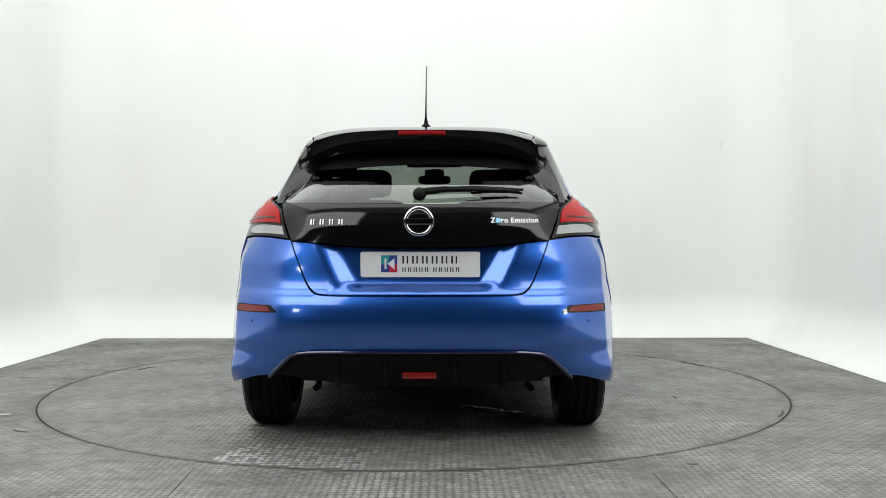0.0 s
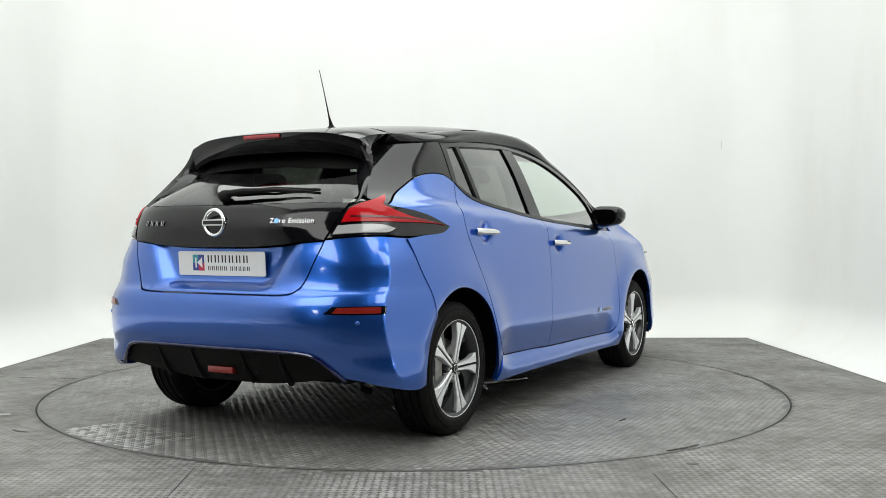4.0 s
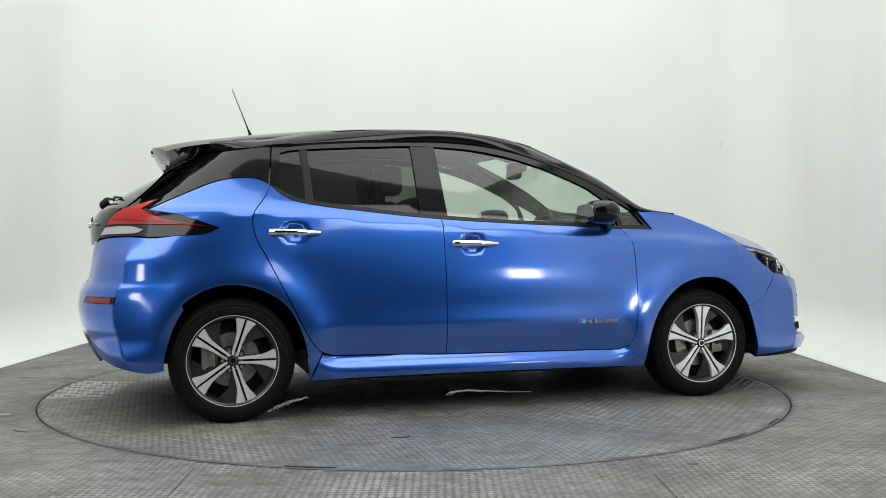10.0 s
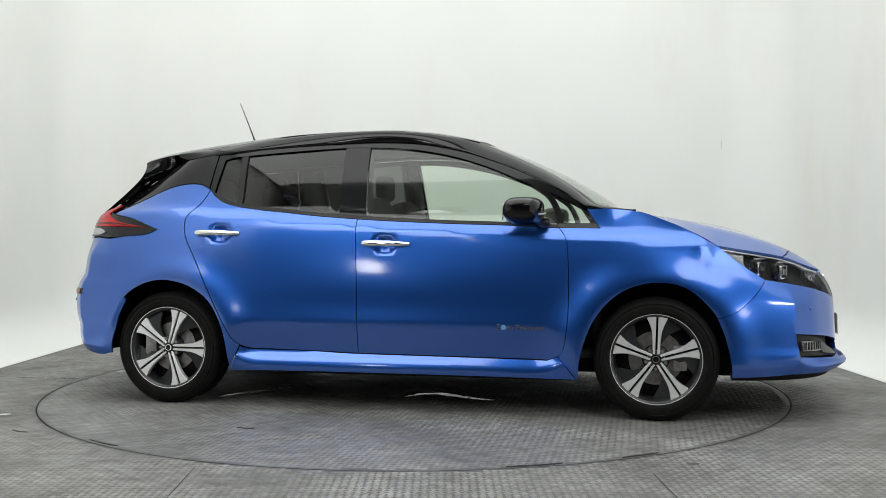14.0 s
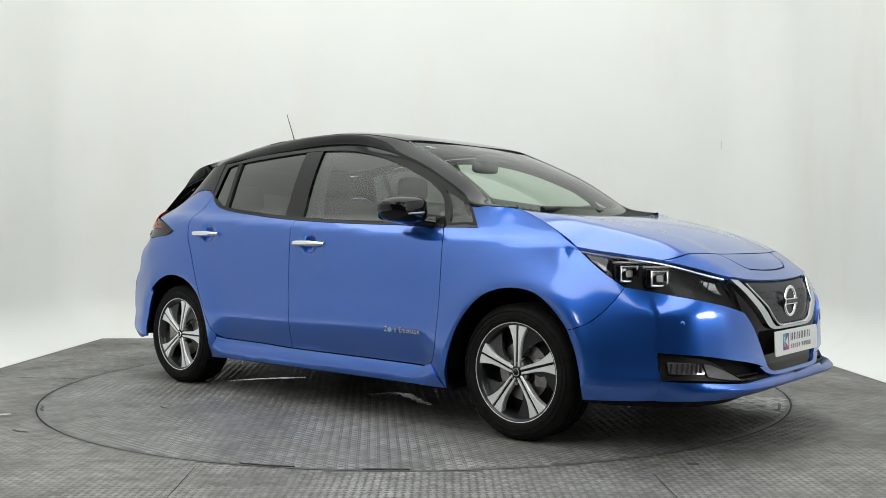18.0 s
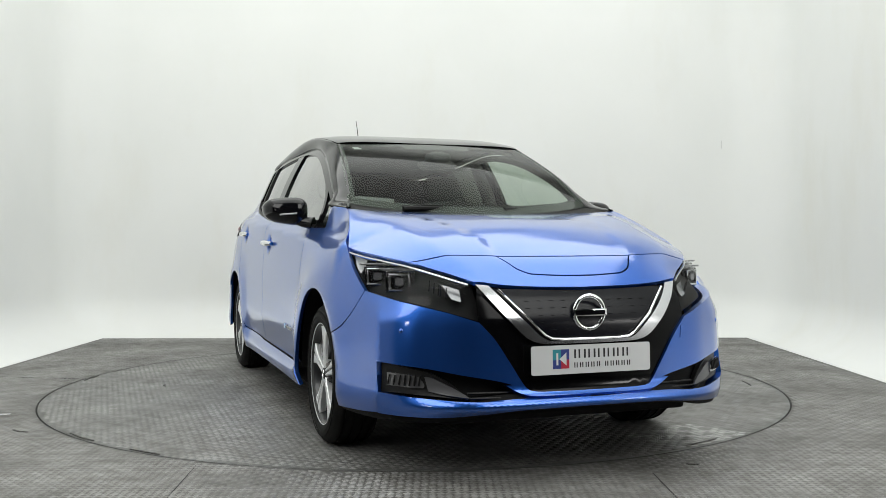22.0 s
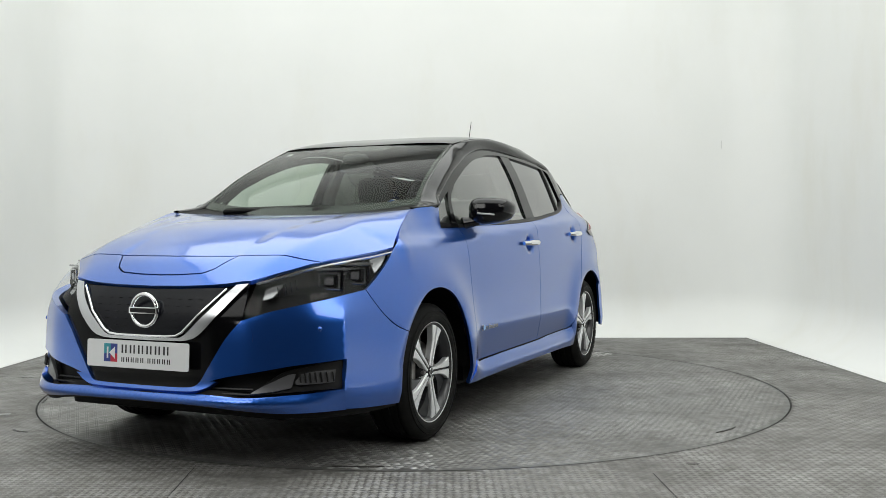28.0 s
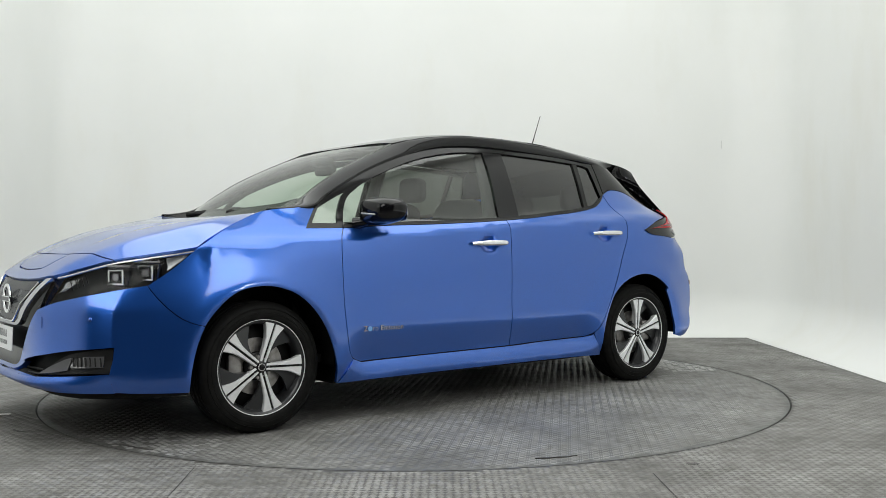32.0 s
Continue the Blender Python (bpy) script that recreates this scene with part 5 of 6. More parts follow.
        patch("clear_lens", [[rx(-1.80, 0.972), rx(-1.85, 0.953), ry(0.68, 0.95), ry(0.592, 0.944)], [ry(0.592, 0.944), ry(0.604, 0.985)], [ry(0.604, 0.985), ry(0.68, 0.992), rx(-1.85, 0.990), rx(-1.80, 0.972)]],
              skin, CLEAR_LENS, lamp, "clear reversing and indicator lens", 0.015, 0.001, 0.008)
        patch("lens_bar", [[rx(-1.52, 0.996), rx(-1.68, 1.01), rx(-1.82, 1.018), ry(0.68, 1.02), ry(0.64, 1.02)], [ry(0.64, 1.02), ry(0.64, 1.028)], [ry(0.64, 1.028), ry(0.68, 1.028), rx(-1.82, 1.026), rx(-1.68, 1.018), rx(-1.52, 0.996)]],
              shifted(False, 0.016, sg), DARK_RED, lamp, "dark red light bar", 0.012, 0.0, 0.004)
        r = patch("reflector_recess", [[ry(0.812, 0.645), ry(0.812, 0.610)], [ry(0.812, 0.610), ry(0.70, 0.610), ry(0.61, 0.613)], [ry(0.61, 0.613), ry(0.645, 0.643)], [ry(0.645, 0.643), ry(0.74, 0.645), ry(0.812, 0.645)]], shifted(False, 0.0015, sg), GLOSS_BLACK, car, "dark slot round the reflector", 0.02, 0.0, 0.004)
        patch("reflector", [[ry(0.80, 0.641), ry(0.80, 0.615)], [ry(0.80, 0.615), ry(0.70, 0.615), ry(0.645, 0.617)], [ry(0.645, 0.617), ry(0.662, 0.639)], [ry(0.662, 0.639), ry(0.74, 0.641), ry(0.80, 0.641)]], shifted(False, 0.005, sg), ORANGE_RED, r, "red rear reflector", 0.02, 0.0, 0.004)
        bm = bmesh.new()
        p = around(s_from_y(0.735, 0.575, False), 0.575, False)
        bmesh.ops.create_uvsphere(bm, u_segments=12, v_segments=8, radius=0.011, matrix=Matrix.Translation((p.x + 0.007, sg * p.y, p.z)))
        part("parking_sensor", bm, BLUE, car, "small blue parking sensor", True)
    # diffuser
    d = [[ry(0.66, 0.330), ry(0.605, 0.385), ry(0.553, 0.425), ry(0.48, 0.441), ry(0.3, 0.446), (0, 0.446)]]
    low = [(0, 0.27), ry(0.2, 0.27), ry(0.4, 0.29), ry(0.55, 0.315), ry(0.66, 0.330)]
    patch("diffuser", [d[0], [(-u, v) for u, v in d[0][::-1]], [(-u, v) for u, v in low[::-1]], low], shifted(False, -0.012), MATT_BLACK, car, "black rear diffuser", 0.035, 0.0, 0.05)
    bm = bmesh.new()
    edge = [(0.665, 0.328), (0.605, 0.388), (0.553, 0.430), (0.48, 0.446), (0.3, 0.450), (0, 0.450)]
    edge = edge + [(-y, z) for y, z in edge[::-1][1:]]
    tube(bm, [around(s_from_y(y, z, False), z, False) + Vector((-0.002, 0, -0.006)) for y, z in spline(edge, 0.05)], 0.008, 8)
    part("diffuser_trim", bm, GLOSS_DARKBLUE, car, "glossy dark blue line over the diffuser", True)
    for y in (-0.36, -0.15, 0.15, 0.36):
        bm = bmesh.new()
        tube(bm, [around(s_from_y(y, z, False), z, False) + Vector((0.012, 0, 0)) for z in (0.285, 0.33, 0.38, 0.425)], 0.009, 8, True, [0.014, 0.013, 0.010, 0.004])
        part("diffuser_fin", bm, MATT_BLACK, car, "black diffuser fin")
    bm = bmesh.new()
    box(bm, -2.034, -1.99, -0.075, 0.075, 0.320, 0.350, 0.006)
    part("rear_fog_lamp", bm, ORANGE_RED, car, "red rear fog lamp", True)
    badge(Vector((-2.062, 0, 1.005)), -1, 0.057)
    number_plate(Vector((-2.026, -0.004, 0.819)), -1, -4)
    # wiper on the rear screen
    bm = bmesh.new()
    def on_glass(y, z, off):
        p = around(s_from_y(y, z, False), z, False)
        return p + Vector((-0.75, 0, 0.6)).normalized() * off
    tube(bm, [on_glass(0.0, 1.115, 0.03), on_glass(-0.1, 1.125, 0.035), on_glass(-0.27, 1.13, 0.03), on_glass(-0.44, 1.128, 0.02)], 0.012, 8, True, [0.018, 0.014, 0.010, 0.005])
    wiper = part("rear_wiper", bm, MATT_BLACK, car, "black rear wiper arm", True)
    bm = bmesh.new()
    bmesh.ops.create_uvsphere(bm, u_segments=16, v_segments=10, radius=0.03, matrix=Matrix.Translation(on_glass(0.0, 1.112, 0.022)))
    part("wiper_hub", bm, MATT_BLACK, wiper, "", True)
    bm = bmesh.new()
    tube(bm, [on_glass(-0.02, 1.142, 0.012), on_glass(-0.24, 1.15, 0.016), on_glass(-0.46, 1.142, 0.010)], 0.007, 6)
    part("wiper_blade", bm, RUBBER, wiper, "", True)
    # lettering on the tail
    text_badge((("Z", 0.0), ("ro Emission", 1.42)), Matrix.Translation(around(s_from_y(-0.31, 1.0, False), 1.0, False) + Vector((-0.010, 0, 0))) @ tail_turn(-0.40, 1.0), 0.0315, panel)
    for k in range(4):
        y = 0.475 - 0.042 * k
        p = around(s_from_y(y, 0.992, False), 0.992, False)
        bm = bmesh.new()
        for b in ((0, 0.006, 0, 0.024), (0.013, 0.018, 0, 0.024)):
            prism(bm, [(b[0], b[2]), (b[1], b[2]), (b[1], b[3]), (b[0], b[3])], 0.003, Matrix.Translation(p + Vector((-0.008, 0, 0))) @ tail_turn(y, 0.992))
        part("lettering_bar", bm, BADGE_SILVER, panel, "chrome bars in place of the model name")


def tail_turn(y, z):
    e = 0.01
    a, b = (around(s_from_y(q, z, False), z, False) for q in (y + e, y - e))
    x = (b - a).normalized()
    c, d = (around(s_from_y(y, q, False), q, False) for q in (z - e, z + e))
    up = (d - c).normalized()
    n = x.cross(up).normalized()
    up = n.cross(x)
    return Matrix((x, up, n)).transposed().to_4x4()


def text_badge(words, m, size, parent):
    first = None
    for word, shift in words:
        data = bpy.data.curves.new("badge_text", "FONT")
        data.body, data.size, data.extrude, data.offset, data.space_character = word, size, 0.0014, 0.0002, 1.12
        ob = bpy.data.objects.new("badge_text", data)
        scene.collection.objects.link(ob)
        me = bpy.data.meshes.new_from_object(ob.evaluated_get(bpy.context.evaluated_depsgraph_get()))
        bpy.data.objects.remove(ob)
        me.materials.clear()
        me.materials.append(BADGE_SILVER)
        me.transform(m @ Matrix.Translation((shift * size, 0, 0)))
        b = part("badge_lettering", me, BADGE_SILVER, parent, "chrome badge lettering")
        first = first or b
    b = first
    bm = bmesh.new()
    n = 20
    s = size * 0.36
    prism(bm, [(size * 1.03 + s * math.cos(2 * math.pi * k / n), s * 0.85 + s * math.sin(2 * math.pi * k / n)) for k in range(n)], 0.002, m)
    part("badge_disc", bm, BADGE_BLUE, b, "small blue disc of the badge")
    return b


def spoiler():
    """The roof visor, and the fins that run down beside the rear screen."""
    def both(half):
        return [(x, -y, z) for x, y, z in half[:0:-1]] + half
    hw = roof_half(-1.44)
    edge = [(x, ybody(x, z) + 0.001, z) for x, z in ((-1.462, 1.388), (-1.54, 1.334), (-1.66, 1.252), (-1.79, 1.142))]
    root = [(-1.438, y, roof_z(-1.438, y)) for y in (0, 0.2, 0.4)] + [(-1.44, hw, roof_z(-1.44, hw))]
    tip = [(-1.742, 0, 1.437), (-1.737, 0.2, 1.435), (-1.708, 0.38, 1.424), (-1.668, 0.515, 1.394)]
    fin = [tip[-1], (-1.645, 0.566, 1.348), (-1.665, 0.594, 1.292), (-1.73, 0.624, 1.215), (-1.805, 0.643, 1.145), (-1.868, 0.652, 1.092)]
    lip = [(-1.692, 0, 1.348), (-1.688, 0.2, 1.346), (-1.665, 0.37, 1.334), (-1.640, 0.475, 1.312), (-1.628, 0.530, 1.285)]
    low = [lip[-1], (-1.668, 0.560, 1.245), (-1.73, 0.592, 1.190), (-1.803, 0.615, 1.132), (-1.862, 0.628, 1.092)]
    inner = [(-1.548, 0, 1.352), (-1.545, 0.2, 1.350), (-1.535, 0.38, 1.342), (-1.53, 0.48, 1.325), (-1.56, 0.515, 1.285)]
    sp = strip("roof_spoiler", both(root), both(tip), GLOSS_BLACK, car, "gloss black roof spoiler over the rear screen", 60, 6, 0.006, (-0.3, 0, 1))
    strip("spoiler_face", both(tip), both(lip), GLOSS_BLACK, sp, "", 60, 5, 0.006, (-1, 0, -0.1))
    strip("spoiler_underside", both(lip), both(inner), GLOSS_BLACK, sp, "", 60, 3, 0.0, (-0.2, 0, -1))
    for sg in (1, -1):
        a, b, c = ([(x, sg * y, z) for x, y, z in line] for line in (root[-1:] + edge, fin, low))
        side = strip("spoiler_fin", a, b, GLOSS_BLACK, car, "gloss black fin beside the rear screen", 30, 6, 0.010, (-0.5, sg, 0.5))
        strip("fin_edge", b, c, GLOSS_BLACK, side, "", 24, 4, 0.004, (-1, 0, 0.3))
    bm = bmesh.new()
    pts = [(-1.735, y, 1.424 - 0.028 * (y / 0.555) ** 2) for y in (-0.11, -0.05, 0, 0.05, 0.11)]
    tube(bm, pts, 0.012, 8)
    part("brake_light", bm, BRAKE_RED, sp, "red high-level brake light", True)


BRAKE_RED = material("brake_light_red", (0.25, 0.006, 0.01), 0.12, 0.0, 0.3)
GLOSS_DARKBLUE = material("gloss_dark_blue", (0.008, 0.012, 0.07), 0.15, 0.2, 1.0)
BADGE_BLUE = material("badge_blue", (0.16, 0.42, 0.85), 0.3, 0.2, 0.4)
tail()


# ---- the car: wheels ----
def wheel(hx, sg, turn):
    """One wheel; built with its outer face towards +y, then turned to its side."""
    m = pose(hx, sg * 0.76, HUB_Z) @ (pose(0, 0, 0, 0, turn, 0) if sg > 0 else pose(0, 0, 0, 0, turn, 180))
    bm = bmesh.new()
    lathe(bm, [(0.215, -0.10), (0.222, -0.10), (0.205, -0.06), (0.200, 0.04), (0.212, 0.085), (0.224, 0.098), (0.2335, 0.100), (0.2335, 0.094), (0.222, 0.086)], 60)
    rim = part("wheel", bm, ALLOY_DARK, car, "five-spoke two-tone alloy wheel with black tyre", True)
    rim.matrix_basis = m
    bm = bmesh.new()
    lathe(bm, [(0.2265, 0.092), (0.2275, 0.1005), (0.2335, 0.1015), (0.2345, 0.095)], 72)
    part("rim_lip", bm, ALLOY, rim, "bright machined rim lip", True)
    prof = [(0.225, 0.096), (0.234, 0.104), (0.250, 0.108), (0.275, 0.107), (0.292, 0.101), (0.304, 0.092), (0.311, 0.080)]
    for y in (0.062, 0.022, -0.022, -0.062):
        prof += [(0.3145, y + 0.014), (0.3160, y + 0.006), (0.3095, y + 0.0045), (0.3095, y - 0.0045), (0.3160, y - 0.006), (0.3145, y - 0.014)]
    prof += [(0.311, -0.082), (0.300, -0.094), (0.275, -0.105), (0.245, -0.104), (0.22, -0.095)]
    bm = bmesh.new()
    lathe(bm, prof, 72)
    part("tyre", bm, RUBBER, rim, "black road tyre with grooved tread", True)
    for r in (0.262, 0.283):
        bm = bmesh.new()
        lathe(bm, [(r - 0.0015, 0.106), (r, 0.1095), (r + 0.0015, 0.106)], 72)
        part("sidewall_rib", bm, RUBBER, rim, "", True)
    bm = bmesh.new()
    lathe(bm, [(0.0005, 0.02), (0.15, 0.02), (0.208, 0.0), (0.208, -0.02)], 40)
    part("inner_shield", bm, MATT_BLACK, rim, "", True)
    bm = bmesh.new()
    lathe(bm, [(0.07, 0.030), (0.138, 0.030), (0.138, 0.024), (0.07, 0.024)], 40, close=True)
    part("brake_disc", bm, STEEL, rim, "worn steel brake disc")
    bm = bmesh.new()
    lathe(bm, [(0.0005, 0.088), (0.028, 0.088), (0.034, 0.084), (0.052, 0.078), (0.062, 0.066), (0.066, 0.03)], 30)
    part("wheel_hub", bm, ALLOY_DARK, rim, "", True)
    bm = bmesh.new()
    lathe(bm, [(0.0005, 0.093), (0.016, 0.093), (0.024, 0.090), (0.026, 0.084)], 24)
    cap = part("centre_cap", bm, GLOSS_BLACK, rim, "", True)
    bm = bmesh.new()
    lathe(bm, [(0.014, 0.0925), (0.015, 0.095), (0.018, 0.095), (0.019, 0.0925)], 24)
    part("cap_ring", bm, CHROME, rim, "", True)
    for k in range(5):
        t = Matrix.Rotation(2 * math.pi * k / 5, 4, "Y")
        # a dark blade beside each spoke fills half of the opening
        bm = bmesh.new()
        o = [(r * math.sin(radians(a)), r * math.cos(radians(a))) for r, a in ((0.058, -3), (0.07, -16), (0.10, -20), (0.135, -25), (0.17, -33), (0.2, -38), (0.222, -40), (0.224, -28), (0.224, -14), (0.222, -3))]
        prism(bm, o, 0.02, t @ Matrix.Translation((0, 0.058, 0)) @ Matrix.Rotation(radians(90), 4, "X") @ Matrix.Scale(-1, 4, (0, 0, 1)))
        for v in bm.verts:
            q = t.inverted() @ v.co
            v.co.y -= 0.022 * min(max(-q.x / 0.13, 0), 1)
        bmesh.ops.recalc_face_normals(bm, faces=bm.faces)
        part("spoke_blade", bm, ALLOY_DARK, rim, "dark grey blade beside a spoke")
        bm = bmesh.new()
        half = [(0.016, 0.026), (0.0185, 0.055), (0.0205, 0.10), (0.0255, 0.14), (0.034, 0.168), (0.046, 0.195), (0.058, 0.217), (0.056, 0.2275)]
        rows = []
        for w, r in half:
            y = 0.088 + 0.004 * (r / 0.22) - 0.002 * (r / 0.22) ** 4
            rows.append([bm.verts.new(t @ Vector((u, y - dy, r))) for u, dy in ((-w, 0.030), (-w, 0.004), (-w + 0.003, 0), (-0.0062, 0), (-0.005, 0.008), (0.005, 0.008), (0.0062, 0), (w - 0.003, 0), (w, 0.004), (w, 0.030))])
        for a, b in zip(rows, rows[1:]):
            for i in range(9):
                bm.faces.new((a[i], a[i + 1], b[i + 1], b[i]))
        bmesh.ops.recalc_face_normals(bm, faces=bm.faces)
        for f in bm.faces:
            if f.normal.y < -0.3:
                f.normal_flip()
        sp = part("spoke", bm, ALLOY, rim, "machined bright spoke face with a dark slot")
        bm = bmesh.new()
        box(bm, -0.005, 0.005, 0.079, 0.0842, 0.045, 0.216, 0, t)
        part("spoke_slot", bm, GLOSS_BLACK, rim)
        a = 2 * math.pi * (k + 0.5) / 5
        bm = bmesh.new()
        lathe(bm, [(0.0005, 0.086), (0.008, 0.086), (0.0095, 0.082), (0.0095, 0.06)], 10)
        bmesh.ops.translate(bm, vec=(0.052 * math.sin(a), 0, 0.052 * math.cos(a)), verts=bm.verts)
        part("wheel_nut", bm, STEEL, rim, "", True)
    # the caliper stays upright with the car
    bm = bmesh.new()
    box(bm, hx - 0.155 if hx < 0 else hx + 0.085, hx - 0.085 if hx < 0 else hx + 0.155, sg * 0.80 - 0.03, sg * 0.80 + 0.016, HUB_Z - 0.06, HUB_Z + 0.07, 0.012)
    part("brake_caliper", bm, STEEL, car, "grey brake caliper", True)
    # arch liner
    bm = bmesh.new()
    n, r = 26, 0.388
    rows = []
    for i in range(n + 1):
        a = radians(-6 + 192 * i / n)
        c, s = r * math.cos(a), r * math.sin(a)
        rows.append([bm.verts.new((hx + c * k, sg * y, 0.335 + s * k)) for y, k in ((0.56, 0.05), (0.56, 1.0), (0.70, 1.0), (0.872, 0.995))])
    for a, b in zip(rows, rows[1:]):
        for j in range(3):
            bm.faces.new((a[j], a[j + 1], b[j + 1], b[j]))
    part("arch_liner", bm, MATT_BLACK, car, "black wheel arch liner", True)


for hx, turns in ((HUB_X, (-20, -2)), (-HUB_X, (-2, -18))):
    wheel(hx, 1, turns[0])
    wheel(hx, -1, turns[1])


# ---- the car: fittings ----
def superball(bm, c, r, e=0.6, cut=None):
    """A rounded box-like egg."""
    nu, nv = 28, 16
    def p(v, e):
        return math.copysign(abs(v) ** e, v)
    rows = []
    for j in range(nv + 1):
        b = math.pi * (j / nv - 0.5)
        rows.append([bm.verts.new((c[0] + r[0] * p(math.cos(b), e) * p(math.cos(2 * math.pi * i / nu), e), c[1] + r[1] * p(math.cos(b), e) * p(math.sin(2 * math.pi * i / nu), e), c[2] + r[2] * p(math.sin(b), e))) for i in range(nu)])
    for a, b in zip(rows, rows[1:]):
        for i in range(nu):
            bm.faces.new((a[i], a[(i + 1) % nu], b[(i + 1) % nu], b[i]))
    bmesh.ops.remove_doubles(bm, verts=bm.verts, dist=1e-5)
    bmesh.ops.recalc_face_normals(bm, faces=bm.faces)
    return bm


MIRROR = material("mirror_glass", (0.32, 0.33, 0.34), 0.02, 1.0)


def fittings():
    for sg in (1, -1):
        # door mirror
        bm = bmesh.new()
        superball(bm, (0, 0, 0), (0.105, 0.112, 0.076), 0.62)
        for v in bm.verts:
            q = (v.co.y + 0.112) / 0.224
            v.co.z += -0.010 * (1 - q) - (0.020 * (q - 0.5) if v.co.z > 0 else -0.028 * q)
            v.co.x += -0.05 * q * (1 if v.co.x > 0 else 0.35)
        bmesh.ops.transform(bm, matrix=Matrix.Translation((0.695, sg * 0.905, 1.075)) @ Matrix.Scale(sg, 4, (0, 1, 0)), verts=bm.verts)
        bmesh.ops.recalc_face_normals(bm, faces=bm.faces)
        mir = part("door_mirror", bm, GLOSS_BLACK, car, "gloss black door mirror", True)
        bm = bmesh.new()
        tube(bm, [(0.78, sg * 0.775, 1.010), (0.75, sg * 0.82, 1.018), (0.73, sg * 0.86, 1.035)], 0.03, 10, True, [0.034, 0.028, 0.026])
        part("mirror_arm", bm, GLOSS_BLACK, mir, "", True)
        bm = bmesh.new()
        out = [(0.082 * math.copysign(abs(math.cos(a)) ** 0.6, math.cos(a)), 0.048 * math.copysign(abs(math.sin(a)) ** 0.6, math.sin(a))) for a in [2 * math.pi * k / 32 for k in range(32)]]
        prism(bm, out, 0.006, Matrix.Translation((0.590, sg * 0.90, 1.073)) @ Matrix.Rotation(radians(-sg * 8), 4, "Z") @ Matrix.Rotation(radians(-90), 4, "Z") @ Matrix.Rotation(radians(88), 4, "X"))
        bmesh.ops.translate(bm, vec=(-0.012, 0, 0), verts=bm.verts)
        part("mirror_glass", bm, MIRROR, mir, "dark mirror glass")
        bm = bmesh.new()
        tube(bm, [(0.79, sg * 0.86, 1.062), (0.772, sg * 0.93, 1.056), (0.71, sg * 0.985, 1.052)], 0.005, 6)
        part("mirror_indicator", bm, CLEAR_LENS, mir, "", True)
        # door handles
        for hx, hz in ((-0.060, 0.906), (-1.035, 0.965)):
            y = ybody(hx - 0.1, hz) + 0.022
            bm = bmesh.new()
            pts = [(hx - 0.128, y - 0.012, hz + 0.001), (hx - 0.10, y, hz + 0.001), (hx, y + 0.004, hz), (hx + 0.07, y, hz - 0.002), (hx + 0.122, y - 0.016, hz - 0.004)]
            tube(bm, [(x, sg * yy, z) for x, yy, z in spline(pts, 0.02)], 0.0165, 10)
            for v in bm.verts:
                t = (v.co.x - hx) / 0.125
                k = 1.0 if t < 0.2 else 1.0 - 0.35 * (t - 0.2) / 0.8
                v.co.z = hz + (v.co.z - hz) * 1.05 * k
            part("door_handle", bm, CHROME, car, "chrome door handle", True)
        # sill shadow gap and badge on the door
        bx, bz = 0.535, 0.457
        x0 = bx if sg < 0 else bx + 0.26
        p, q, r = (Vector((x, sg * (ybody(x, z) + 0.0035), z)) for x, z in ((x0, bz), (x0 - sg * 0.26, bz), (x0, bz + 0.04)))
        along = (q - p).normalized()
        face = along.cross(r - p).normalized()
        m = Matrix.Translation(p) @ Matrix((along, face.cross(along), face)).transposed().to_4x4()
        text_badge((("Z", 0.0), ("ro Emission", 1.42)), m, 0.037, car)
        # bonnet-side wipers
        bm = bmesh.new()
        if sg > 0:
            pts = [(1.20, -0.42, 1.075), (1.165, -0.2, 1.083), (1.155, 0.05, 1.088), (1.15, 0.18, 1.088)]
        else:
            pts = [(1.19, 0.12, 1.075), (1.135, 0.32, 1.088), (1.075, 0.50, 1.102), (1.03, 0.60, 1.125)]
        tube(bm, pts, 0.010, 8, True, [0.014, 0.011, 0.009, 0.006])
        w = part("windscreen_wiper", bm, MATT_BLACK, car, "black windscreen wiper", True)
        bm = bmesh.new()
        tube(bm, [(x - 0.01, y, z + 0.012) for x, y, z in pts], 0.006, 6)
        part("wiper_blade", bm, RUBBER, w, "", True)
    # cowl under the windscreen
    A = [(1.258, 0, 1.044), (1.256, 0.3, 1.047), (1.252, 0.55, 1.056), (1.245, 0.70, 1.070)]
    B = [(1.17, 0, 1.068), (1.15, 0.3, 1.072), (1.10, 0.52, 1.085), (1.03, 0.64, 1.105)]
    A = [(x, -y, z) for x, y, z in A[::-1][:-1]] + A
    B = [(x, -y, z) for x, y, z in B[::-1][:-1]] + B
    strip("cowl", A, B, MATT_BLACK, car, "black plastic cowl below the windscreen", 40, 4, 0.0, (0, 0, 1), 0.02)
    # aerial
    bm = bmesh.new()
    lathe(bm, [(0.0005, 0.075), (0.004, 0.07), (0.006, 0.045), (0.012, 0.015), (0.024, 0.004), (0.028, -0.012)], 16, "Z")
    for v in bm.verts:
        v.co.x = v.co.x * 1.3 - 0.45 * v.co.z
    bmesh.ops.translate(bm, vec=(-1.165, 0, roof_z(-1.165, 0)), verts=bm.verts)
    aer = part("aerial_foot", bm, MATT_BLACK, car, "black roof aerial", True)
    bm = bmesh.new()
    z0 = roof_z(-1.165, 0) + 0.06
    tube(bm, [(-1.192, 0, z0), (-1.235, -0.003, z0 + 0.11), (-1.286, -0.006, 1.815)], 0.0028, 6, True, [0.0045, 0.003, 0.0022])
    part("aerial_rod", bm, MATT_BLACK, aer, "", True)
